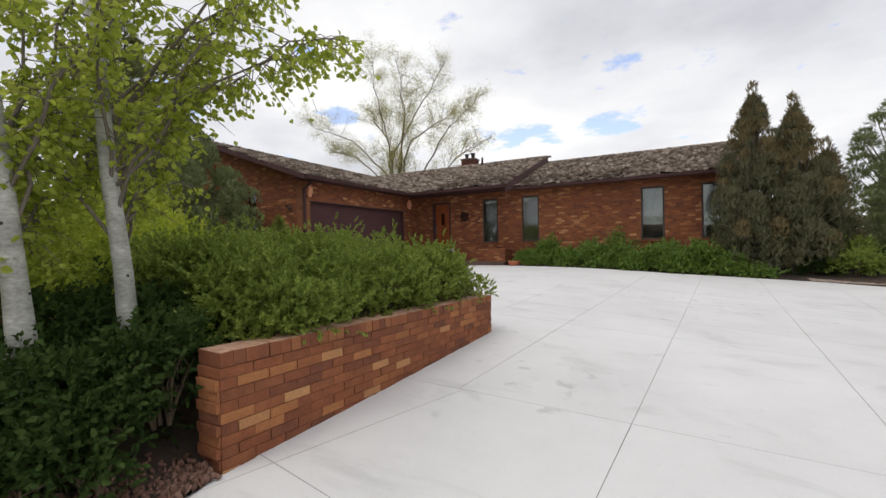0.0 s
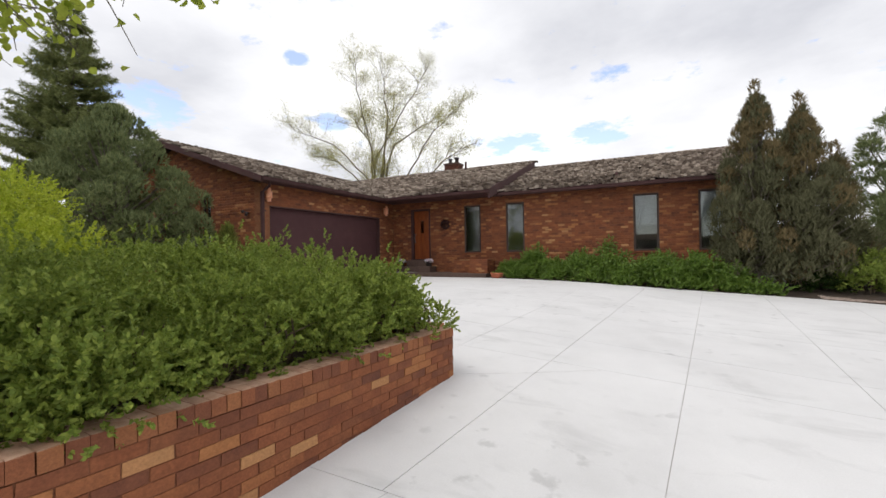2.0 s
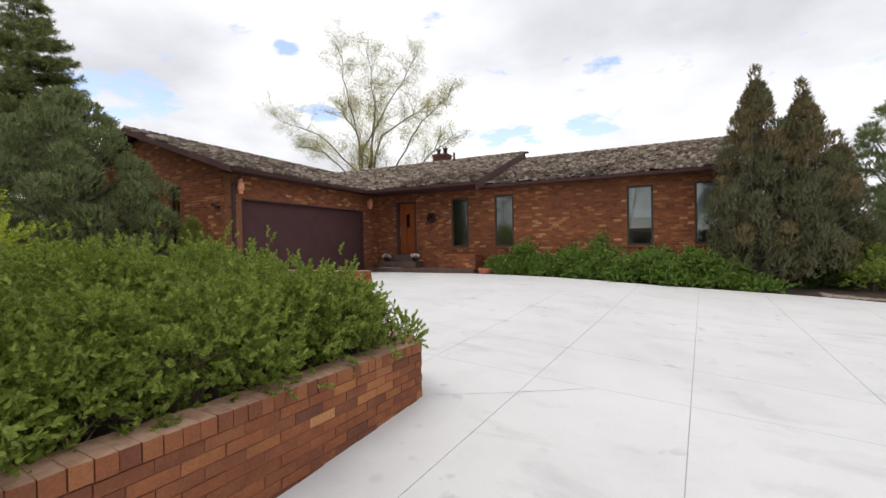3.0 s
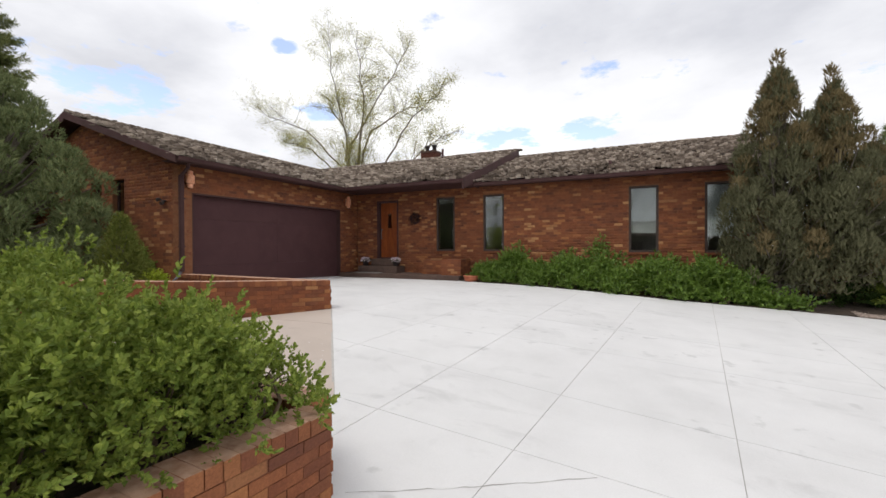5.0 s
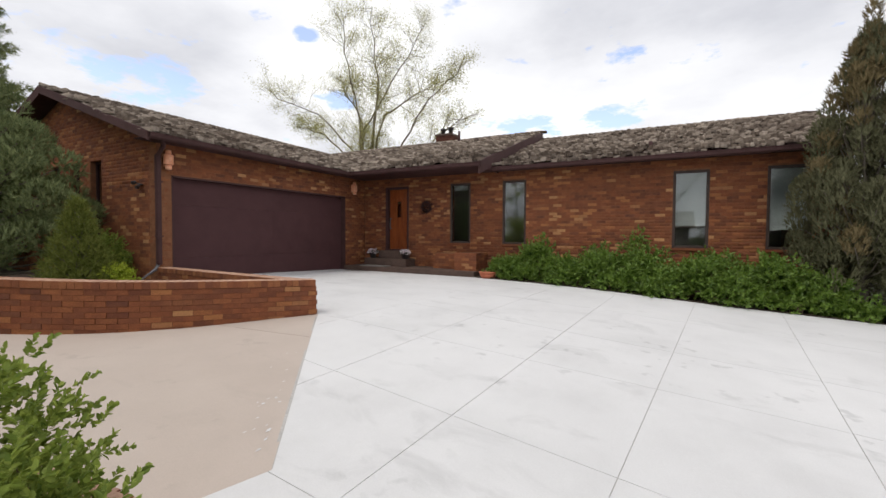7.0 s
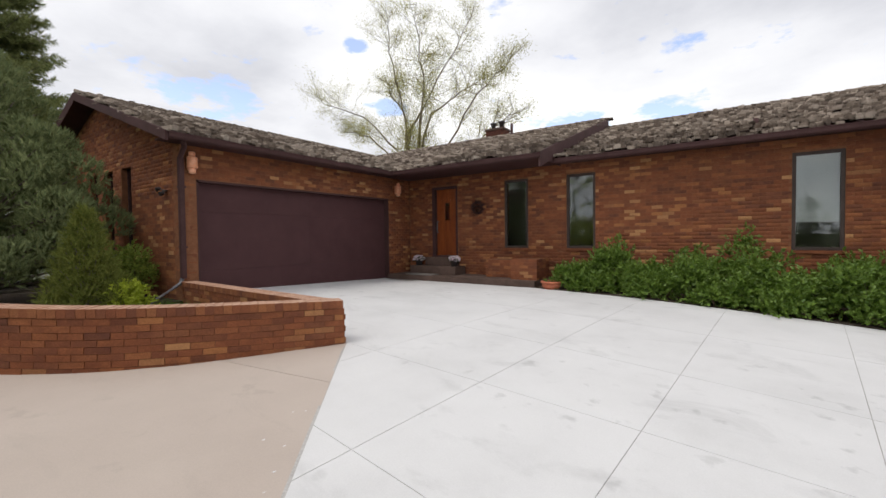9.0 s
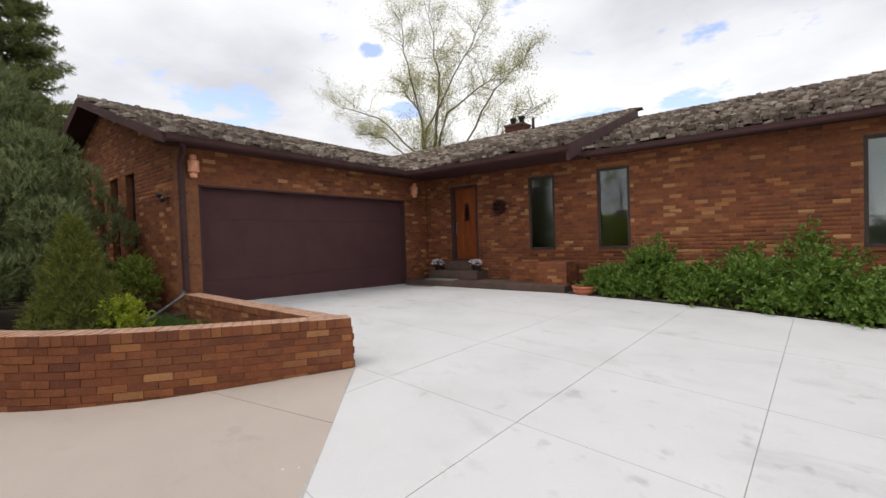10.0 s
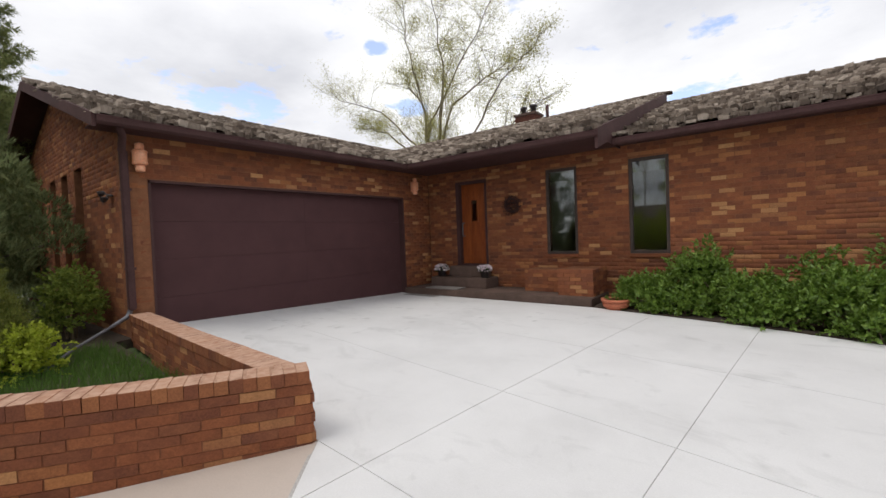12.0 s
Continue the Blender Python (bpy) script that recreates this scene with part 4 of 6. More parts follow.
def entrance():
    x0, x1, z0, z1 = DOOR
    top = tagged(new("door_1"), "varnished orange wooden front door with a small carved window, closed", "door", kind="structure")
    for lo, hi in (((x0, MY - 0.01, z0), (x0 + 0.09, MY + 0.16, z1)), ((x1 - 0.05, MY - 0.01, z0), (x1, MY + 0.16, z1)), ((x0 + 0.09, MY - 0.01, z1 - 0.06), (x1 - 0.05, MY + 0.16, z1))):
        part("door_frame", boxed(lo, hi, 0.006), M_TRIM, top, "dark brown frame")
    a, b, c, d = x0 + 0.095, x1 - 0.055, z0 + 0.01, z1 - 0.065
    y = MY + 0.10
    px0, px1, pz0, pz1 = (a + b) / 2 - 0.075, (a + b) / 2 + 0.075, 2.34, 2.80
    bm = bmesh.new()
    for lo, hi in (((a, y, c), (px0, y + 0.045, d)), ((px1, y, c), (b, y + 0.045, d)), ((px0, y, c), (px1, y + 0.045, pz0)), ((px0, y, pz1), (px1, y + 0.045, d))):
        box(bm, lo, hi)
    leaf = part("door_leaf", bm, M_DOOR, top)
    for lo, hi in (((a + 0.06, y - 0.014, 1.50), (a + 0.27, y, 2.24)), ((b - 0.27, y - 0.014, 1.50), (b - 0.06, y, 2.24)), ((a + 0.06, y - 0.014, 2.88), (b - 0.06, y, 3.08))):
        part("raised_field", boxed(lo, hi, 0.006), M_DOOR, leaf)
    for lo, hi in (((px0 - 0.03, y - 0.018, pz0 - 0.03), (px0, y, pz1 + 0.03)), ((px1, y - 0.018, pz0 - 0.03), (px1 + 0.03, y, pz1 + 0.03)), ((px0, y - 0.018, pz0 - 0.03), (px1, y, pz0)), ((px0, y - 0.018, pz1), (px1, y, pz1 + 0.03))):
        part("moulding", boxed(lo, hi, 0.004), M_DOOR, leaf)
    p = part("pane", boxed((px0, y + 0.018, pz0), (px1, y + 0.024, pz1)), M_GLASS, top)
    p.visible_shadow = False
    bm = bmesh.new()
    tube(bm, [(a + 0.045, y - 0.06, 2.02), (a + 0.045, y - 0.065, 2.16), (a + 0.045, y - 0.05, 2.30)], [0.012, 0.014, 0.012], 8)
    box(bm, (a + 0.025, y - 0.05, 2.0), (a + 0.065, y - 0.001, 2.03))
    box(bm, (a + 0.025, y - 0.05, 2.29), (a + 0.065, y - 0.001, 2.32))
    part("door_handle", bm, M_STEEL, top, "pale metal pull handle")
    part("threshold", boxed((x0, MY - 0.02, z0 - 0.03), (x1, MY + 0.16, z0 + 0.006)), M_TRIM, top)


entrance()


# ---- garden walls ----
COURSE = 0.0622


def garden_wall(name, label, pts, side, top_z, foot_z, near, thick=0.205, limit=300, ends=(True, True)):
    """A low brick wall along a curve; side +1 shows bricks on the left of its run, -1 on the right. A rowlock course caps it."""
    line = smooth_curve(pts, 0.02)
    n_pts = len(line)
    total = (n_pts - 1) * 0.02
    top = tagged(new(name), label, "garden wall", kind="structure")

    def at(s):
        k = max(0, min(n_pts - 2, int(s / 0.02)))
        p = line[k].lerp(line[k + 1], min(1.0, s / 0.02 - k))
        a, b = line[max(0, k - 3)], line[min(n_pts - 1, k + 4)]
        t = (b - a).normalized()
        nrm = Vector((-t.y, t.x, 0)) * side
        return p, t, nrm

    bm = bmesh.new()
    prev = None
    for k in range(0, int(total / 0.1) + 1):
        s = min(total, k * 0.1 + (0.008 if k == 0 else 0))
        p, t, nrm = at(s)
        zt, zf = top_z(s / total) - 0.0015, foot_z(p.x, p.y)
        ring = [bm.verts.new(q) for q in (p - nrm * 0.0025 + UP * zf, p - nrm * (thick - 0.012) + UP * zf, p - nrm * (thick - 0.012) + UP * zt, p - nrm * 0.0025 + UP * zt)]
        if prev:
            for j in range(4):
                i = (j + 1) % 4
                bm.faces.new((prev[j], prev[i], ring[i], ring[j]))
        else:
            bm.faces.new(ring)
        prev = ring
    bm.faces.new(list(reversed(prev)))
    bmesh.ops.recalc_face_normals(bm, faces=bm.faces)
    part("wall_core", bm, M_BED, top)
    rnd = random.Random(int(total * 100))
    caps, places = [], []
    step = 0.0755
    m = int(total / step)
    for k in range(m):
        s = (k + 0.5) * total / m
        p, t, nrm = at(s)
        c = p - nrm * (thick / 2 - 0.006 + rnd.uniform(-.003, .003)) + UP * (top_z(s / total) - 0.040 + rnd.uniform(-.0006, .0006))
        x = t
        z = x.cross(UP)
        caps.append(Matrix.Translation(c) @ Matrix((x, UP, z)).transposed().to_4x4() @ pose(0, 0, 0, rnd.uniform(-.25, .25), rnd.uniform(-.8, .8), rnd.uniform(-.4, .4)))
    course = 0
    while course < 16:
        drop = 0.086 + (course + 0.5) * COURSE
        s = -BRICK_L * (0.5 if course % 2 else 0.0)
        any_left = False
        while s < total:
            p0, p1 = max(s, 0.0) + 0.005, min(s + BRICK_L, total) - 0.005
            if p1 - p0 > 0.04:
                mid = (p0 + p1) / 2
                p, t, nrm = at(mid)
                z = top_z(mid / total) - drop
                if z > foot_z(p.x, p.y) - 0.02:
                    any_left = True
                    slope = math.degrees(math.atan2(top_z(1) - top_z(0), total))
                    along = nrm.cross(UP)
                    tilt = slope if along.dot(t) > 0 else -slope
                    out = rnd.uniform(-0.002, 0.005)
                    places.append(Matrix.Translation(p - nrm * (0.0235 - out) + UP * z) @ Matrix((along, nrm, UP)).transposed().to_4x4() @ pose(0, 0, 0, rnd.uniform(-.8, .8), -tilt, rnd.uniform(-.8, .8)) @ Matrix.Diagonal(((p1 - p0) / 0.193, 1, COURSE / BRICK_H, 1)))
            s += BRICK_L
        for want, s_end, sign in ((ends[0], 0.0, -1), (ends[1], total, 1)):
            if not want:
                continue
            p, t, nrm = at(s_end)
            z = top_z(s_end / total) - drop
            if z > foot_z(p.x, p.y) - 0.02:
                outn = t * sign
                along = outn.cross(UP)
                places.append(Matrix.Translation(p - nrm * (thick / 2) - outn * (0.016 - (0.012 if course % 2 else 0)) + UP * z) @ Matrix((along, outn, UP)).transposed().to_4x4() @ Matrix.Diagonal((0.98, 1, COURSE / BRICK_H, 1)))
        if not any_left:
            break
        course += 1
    brick_jobs.append((top, caps, near, limit, "cap"))
    brick_jobs.append((top, places, near, limit, "brick"))
    return top


def sunk(x, y):
    return drive_z(x, y) - 0.10


garden_wall("wall_near_bed", "low brown brick retaining wall with an upright brick cap beside the driveway", NEAR_WALL, -1, lambda f: 0.968 - 0.068 * f, sunk, lambda p: True, ends=(True, True))
garden_wall("wall_bed_return", "low brick wall closing the shrub bed", [(-2.57, 5.13), (-3.2, 5.12), (-4.2, 4.9), (-5.6, 4.5), (-9.0, 3.3)], 1, lambda f: 0.900, sunk, lambda p: False, ends=(False, False))
garden_wall("wall_planter", "curved low brick planter wall with a pinkish brick cap", PLANTER, 1, lambda f: 1.212 + 0.19 * f, sunk, lambda p: True, ends=(True, False))
garden_wall("wall_planter_inner", "low brick wall running from the planter corner to the garage", [(-5.62, 8.56), (-7.5, 8.71), (-9.55, 8.90)], 1, lambda f: 1.212 - 0.02 * f, sunk, lambda p: True, ends=(False, False))


# ---- planting beds ----
def near_bed():
    rnd = random.Random(3)
    bm = bmesh.new()
    rows = []
    edge_line = [(-9, -2.36), (1.35, -2.51), (1.64, -2.62), (1.75, -2.68), (2.3, -2.66), (3.2, -2.60), (4.0, -2.56), (5.0, -2.53)]

    def edge(y):
        for (y0, x0), (y1, x1) in zip(edge_line, edge_line[1:]):
            if y <= y1:
                return x0 + (x1 - x0) * (y - y0) / (y1 - y0)
        return edge_line[-1][1]

    ys = [-9, -6, -3, -1.5, -0.5, 0.2, 0.7, 1.1, 1.5, 1.66, 1.8, 2.05, 2.4, 2.8, 3.3, 3.8, 4.3, 4.7, 4.98]
    us = [0, 0.02, 0.05, 0.09, 0.14, 0.2, 0.3, 0.45, 0.7, 1]
    for y in ys:
        row = []
        f = max(0.0, min(1.0, (y - 1.6) / 1.2))
        f = f * f * (3 - 2 * f)
        x_in = edge(y)
        x_out = -11.0 if y < 3 else -11 + (y - 3) * 2.6
        for u in us:
            x = x_in + (x_out - x_in) * u
            base = drive_z(x_in, y) + 0.02 + min(0.35, u * 1.8)
            z = base * (1 - f) + (0.82 + 0.1 * u) * f + rnd.uniform(-.015, .015)
            row.append(bm.verts.new((x, y, z)))
        rows.append(row)
    for r0, r1 in zip(rows, rows[1:]):
        for k in range(len(us) - 1):
            bm.faces.new((r0[k], r1[k], r1[k + 1], r0[k + 1])).smooth = True
    bmesh.ops.recalc_face_normals(bm, faces=bm.faces)
    return tagged(part("ground_bed", bm, M_SOIL), "dark soil of the shrub bed beside the driveway", "planting bed", kind="structure")


near_bed()
inner = [(p.x - 0.14, p.y + 0.06) for p in smooth_curve(PLANTER, 0.3)][1:]
bm = bmesh.new()
prism(bm, [(-5.70, 8.50)] + inner + [(-17.4, 4.4), (-17.4, SY), (-9.62, SY), (-9.62, 8.75)], 0.4, lambda x, y: 0.86 + 0.01 * math.sin(5 * x) * math.cos(7 * y))
bmesh.ops.triangulate(bm, faces=bm.faces[:])
tagged(part("ground_planter", bm, M_SOIL), "soil inside the brick planter", "planting bed", kind="structure")
bm = bmesh.new()
FRONT = [(-5.40, 13.93), (-4.64, 13.75), (-3.27, 13.48), (-2.39, 13.28), (-0.46, 12.98), (0.55, 13.0), (1.5, 13.03), (2.5, 13.03), (3.6, 12.88), (8, 12.23), (16, 11.03), (16, 14.9), (-5.40, 14.94)]
prism(bm, FRONT, 0.1, lambda x, y: max(drive_z(x, y) + 0.012, 0.62 + 0.05 * (y - 13.5) if y > 14 else 0))
bmesh.ops.triangulate(bm, faces=bm.faces[:])
tagged(part("ground_front_bed", bm, M_SOIL), "dark soil of the bed under the windows", "planting bed", kind="structure")


def scatter_chips(name, label, n, region, size, material, z_of):
    P = np.array([region() for _ in range(n)])
    P = np.c_[P, [z_of(x, y) for x, y in P]]
    V, F = [], []
    cube = np.array([(x, y, z) for x in (-1, 1) for y in (-1, 1) for z in (-1, 1)], dtype=float)
    quads = [(0, 1, 3, 2), (4, 6, 7, 5), (0, 4, 5, 1), (2, 3, 7, 6), (0, 2, 6, 4), (1, 5, 7, 3)]
    for k, p in enumerate(P):
        q = Euler(RNG.uniform(0, 6.28, 3)).to_matrix()
        s = np.array(size) * RNG.uniform(0.5, 1.4, 3)
        V.append((cube * s * RNG.uniform(0.8, 1.1, (8, 3))) @ np.array(q).T + p)
        for f in quads:
            F += [8 * k + j for j in f]
    ob = mesh_from(name, np.concatenate(V), F, 4, material)
    return tagged(ob, label, "mulch", kind="stuff")


_r = random.Random(12)
scatter_chips("bark_chips", "scattered reddish bark chips beside the driveway", 900, lambda: (-2.54 - abs(_r.gauss(0, 0.14)), _r.uniform(0.3, 1.64)), (0.022, 0.011, 0.006), M_MULCH, lambda x, y: drive_z(-2.55, y) + 0.025 + min(0.35, (-2.55 - x) * 0.21))
scatter_chips("gravel", "pinkish gravel beyond the juniper", 1800, lambda: (_r.uniform(2.5, 4.4), _r.uniform(12.95, 13.5)), (0.022, 0.018, 0.013), M_GRAVEL, lambda x, y: max(drive_z(x, y) + 0.02, (0.63 + 0.05 * (y - 13.5)) if y > 14 else 0))

def splashes():
    rnd = random.Random(17)
    bm = bmesh.new()
    for _ in range(20):
        t = rnd.random() ** 1.4
        x, y = -3.26 - 1.3 * t - abs(rnd.gauss(0, 0.10)), 6.12 + 1.5 * t - abs(rnd.gauss(0, 0.06))
        r = rnd.uniform(0.004, 0.019)
        n = 9
        ring = []
        for k in range(n):
            a = 6.283 * k / n
            q = r * rnd.uniform(0.5, 1.3)
            px, py = x + math.cos(a) * q * 0.7, y + math.sin(a) * q * 1.2
            ring.append(bm.verts.new((px, py, drive_z(px, py) - 0.0015)))
        bm.faces.new(ring)
    return tagged(part("cement_splashes", bm, M_CONCRETE), "pale dried cement splashes on the tan pavement", "stain", kind="stuff")


splashes()

# ---- entrance steps and small things by the door ----


def stoop():
    top = tagged(new("stoop"), "dark brick and concrete entrance step below the front door", "steps", kind="structure")
    part("platform", boxed((-9.59, 13.99, 0.66), (-5.46, 14.94, 0.92), 0.012), M_OLDCON, top)
    part("step", boxed((-9.20, 14.44, 0.92), (-7.74, 14.94, 1.13), 0.012), M_OLDCON, top)
    part("step", boxed((-8.86, 14.68, 1.13), (-7.92, 14.94, 1.35), 0.012), M_OLDCON, top)
    return top


stoop()


def brick_box(name, label, lo, hi):
    """A small built-in brick planter with bricks on its front and its right side."""
    top = tagged(new(name), label, "brick planter", kind="structure")
    part("wall_core", boxed((lo[0] + 0.012, lo[1] + 0.012, lo[2]), (hi[0] - 0.012, hi[1], hi[2] - 0.01)), M_MORTAR, top)
    places = []
    for n, a, length in ((Vector((0, -1, 0)), Vector((hi[0], lo[1], 0)), hi[0] - lo[0]), (Vector((1, 0, 0)), Vector((hi[0], hi[1], 0)), hi[1] - lo[1])):
        along = n.cross(UP)
        rot = Matrix((along, n, UP)).transposed().to_4x4()
        c = 0
        z = lo[2] + BRICK_H / 2
        while z < hi[2]:
            s = -0.1 * (c % 2)
            while s < length:
                p, q = max(s, 0) + 0.004, min(s + BRICK_L, length) - 0.004
                if q - p > 0.03:
                    places.append(Matrix.Translation(a + along * ((p + q) / 2) - n * 0.024 + UP * z) @ rot @ Matrix.Diagonal(((q - p) / 0.193, 1, 1, 1)))
                s += BRICK_L
            c += 1
            z += BRICK_H
    brick_jobs.append((top, places, lambda p: True, 120, "house"))
    return top


brick_box("planter_low", "built-in brick planter under the window by the entrance", (-6.90, 14.50, 0.92), (-6.12, 14.93, 1.345))
brick_box("planter_high", "built-in brick planter at the end of the entrance step", (-6.12, 14.20, 0.90), (-5.49, 14.93, 1.375))


def flower_pot(x, y, z, seed, plant):
    top = thing("flower_pot", "small dark flower pot with white blossoms on the entrance step" if plant == "white" else "low terracotta bowl with green leaves beside the driveway", "flower pot")
    top.location = (x, y, z)
    if plant == "white":
        part("pot", lathe(bmesh.new(), (0, 0, 0), [(0.075, 0), (0.10, 0.15), (0.112, 0.15), (0.112, 0.175), (0.095, 0.175), (0.09, 0.15)]), M_POT, top)
        P, D = shell_points(90, [(0, 0, 0.18, 0.14, 0.13, 0.05)])
        leaf_cloud("blossoms", *shoots(P, unit(D + np.array([0, 0, 0.6])), 4, 0.03, 1.2), 0.032, 0.03, M_PETAL, top)
        P, D = shell_points(60, [(0, 0, 0.17, 0.12, 0.12, 0.04)])
        leaf_cloud("leaves", *shoots(P, D, 4, 0.03, 1.2), 0.04, 0.02, M_SHADE, top)
    else:
        pot = part("pot", lathe(bmesh.new(), (0, 0, 0), [(0.12, 0), (0.19, 0.06), (0.205, 0.13), (0.18, 0.13)], 26), M_TERRA, top)
        part("rim", lathe(bmesh.new(), (0, 0, 0.13), [(0.205, 0), (0.218, 0.006), (0.218, 0.045), (0.19, 0.045), (0.184, 0.02)], 26), M_TERRA, pot)
        part("soil", lathe(bmesh.new(), (0, 0, 0), [(0.17, 0.13), (0.183, 0.15)], 20), M_SOIL, top)
        P, D = shell_points(45, [(0, 0, 0.16, 0.13, 0.13, 0.06)])
        leaf_cloud("leaves", *shoots(P, D, 4, 0.03, 1.2), 0.04, 0.02, M_WINSHRUB, top)
    return top


flower_pot(-9.02, 14.62, 1.13, 1, "white")
flower_pot(-7.87, 14.60, 1.13, 2, "white")
flower_pot(-5.06, 13.93, 0.785, 3, "bowl")


def doormat(x0, x1, y0, y1, z, label):
    top = thing("doormat", label, "doormat")
    top.location = ((x0 + x1) / 2, (y0 + y1) / 2, z)
    part("mat", boxed((-(x1 - x0) / 2, -(y1 - y0) / 2, 0), ((x1 - x0) / 2, (y1 - y0) / 2, 0.022), 0.006), M_MAT, top)


doormat(-9.05, -8.20, 14.06, 14.38, 0.92, "worn grey doormat on the entrance step")
doormat(-9.42, -8.55, 13.62, 13.93, 0.787, "dark grey mat on the concrete before the step")


def lantern(y):
    top = thing("wall_lantern", "copper lantern fixed on the brick wall beside the garage door", "wall lamp", "garage lanterns")
    top.location = (GX, y, 3.0)
    part("back_plate", boxed((0, -0.045, 0.06), (0.015, 0.045, 0.30), 0.004), M_COPPER, top)
    part("arm", boxed((0.012, -0.012, 0.15), (0.05, 0.012, 0.175), 0.003), M_COPPER, top)
    part("cap", lathe(bmesh.new(), (0.092, 0, 0.275), [(0.050, 0), (0.054, 0.06), (0.045, 0.085), (0.015, 0.095)], 14), M_COPPER, top)
    body = part("body", lathe(bmesh.new(), (0.092, 0, 0.085), [(0.070, 0), (0.084, 0.01), (0.084, 0.18), (0.070, 0.19)], 14), M_COPPER, top)
    for z in (0.10, 0.245):
        part("band", lathe(bmesh.new(), (0.092, 0, z), [(0.082, 0), (0.090, 0.004), (0.090, 0.014), (0.082, 0.018)], 14), M_COPPER, body)
    part("base", lathe(bmesh.new(), (0.092, 0, 0.0), [(0.038, 0), (0.056, 0.012), (0.056, 0.07), (0.045, 0.085)], 14), M_COPPER, top)
    return top


lantern(9.09)
lantern(14.36)


def floodlight():
    top = thing("floodlight", "dark twin floodlight on the garage gable wall", "wall lamp")
    top.location = (-10.1, SY, 2.74)
    part("plate", lathe(bmesh.new(), (0, -0.02, 0), [(0.05, -0.01), (0.05, 0.01)], 14), M_POT, top)
    for k, (dx, dz) in enumerate(((-0.06, 0.045), (0.06, -0.04))):
        bm = bmesh.new()
        tube(bm, [(0, -0.02, 0), (dx * 0.5, -0.07, dz * 0.5), (dx, -0.07, dz)], [0.009, 0.009, 0.010], 8)
        tube(bm, [(dx, -0.065, dz), (dx * 1.1, -0.09, dz - 0.012), (dx * 1.2, -0.135, dz - 0.03)], [0.02, 0.034, 0.040], 12)
        part("lamp_head", bm, M_POT, top)


floodlight()


def downspout():
    top = thing("downspout", "dark brown downspout at the garage corner with a grey drain pipe", "downspout")
    bm = bmesh.new()
    tube(bm, [(GE + 0.05, 8.80, 3.45), (GE + 0.02, 8.83, 3.36), (GX + 0.10, 8.90, 3.24)], [0.042] * 3, 4)
    box(bm, (GX + 0.004, 8.885, 1.24), (GX + 0.085, 8.97, 3.26), 0.012)
    part("pipe", bm, M_TRIM, top)
    for z in (2.75, 1.75):
        part("strap", boxed((GX + 0.0, 8.88, z), (GX + 0.095, 8.985, z + 0.03)), M_TRIM, top)
    bm = bmesh.new()
    tube(bm, [(GX + 0.045, 8.93, 1.30), (GX + 0.03, 8.88, 1.16), (-9.35, 8.62, 1.08), (-8.95, 8.22, 0.98), (-8.6, 7.95, 0.89)], [0.034, 0.030, 0.018, 0.016, 0.016], 10)
    part("drain_pipe", bm, M_STEEL, top, "grey drain pipe lying in the bed")


downspout()


def wreath():
    top = thing("wreath", "dark twig wreath hanging on the brick wall by the door", "wreath")
    top.location = (-7.36, MY - 0.045, 2.61)
    rnd = random.Random(9)
    bm = bmesh.new()
    for _ in range(14):
        a0 = rnd.uniform(0, 6.28)
        r = rnd.uniform(0.11, 0.19)
        pts = [(math.cos(a0 + t * 0.45) * r * rnd.uniform(0.95, 1.05), rnd.uniform(-.03, .03), math.sin(a0 + t * 0.45) * r * rnd.uniform(0.95, 1.05)) for t in range(9)]
        tube(bm, pts, [0.009] * 9, 5)
    tagged(part("twig_ring", bm, M_WREATH, top), kind="stuff")
    a = RNG.uniform(0, 6.28, 260)
    r = RNG.uniform(0.03, 0.21, 260)
    P = np.stack([np.cos(a) * r, RNG.uniform(-.04, .01, 260), np.sin(a) * r], 1)
    leaf_cloud("leaves", P, unit(RNG.normal(size=(260, 3)) + P * 5), 0.05, 0.022, M_WREATH, top)


wreath()


def chimney():
    top = thing("chimney", "red-brown brick chimney with a flue behind the roof ridge", "chimney")
    x0, x1, y0, y1 = -9.95, -9.20, 20.1, 20.7
    part("stack", boxed((x0 + 0.012, y0 + 0.012, 4.6), (x1 - 0.012, y1, 5.98)), M_MORTAR, top)
    part("crown", boxed((x0 - 0.03, y0 - 0.03, 5.95), (x1 + 0.03, y1 + 0.03, 6.03), 0.01), M_OLDCON, top)
    part("flue", lathe(bmesh.new(), (-9.75, 20.4, 6.03), [(0.08, 0), (0.08, 0.20), (0.12, 0.21), (0.12, 0.27), (0.05, 0.29)], 14), M_POT, top)
    part("flue", lathe(bmesh.new(), (-9.40, 20.4, 6.03), [(0.09, 0), (0.09, 0.22), (0.13, 0.23), (0.13, 0.29), (0.05, 0.31)], 14), M_POT, top)
    places = []
    for n, a, length in ((Vector((0, -1, 0)), Vector((x1, y0, 0)), x1 - x0), (Vector((1, 0, 0)), Vector((x1, y1, 0)), y1 - y0)):
        along = n.cross(UP)
        rot = Matrix((along, n, UP)).transposed().to_4x4()
        c, z = 0, 4.9
        while z < 5.94:
            s = -0.1 * (c % 2)
            while s < length:
                p, q = max(s, 0) + 0.004, min(s + BRICK_L, length) - 0.004
                if q - p > 0.03:
                    places.append(Matrix.Translation(a + along * ((p + q) / 2) - n * 0.024 + UP * z) @ rot @ Matrix.Diagonal(((q - p) / 0.193, 1, 1, 1)))
                s += BRICK_L
            c += 1
            z += BRICK_H
    brick_jobs.append((top, places, lambda p: True, 200, "soot"))


chimney()


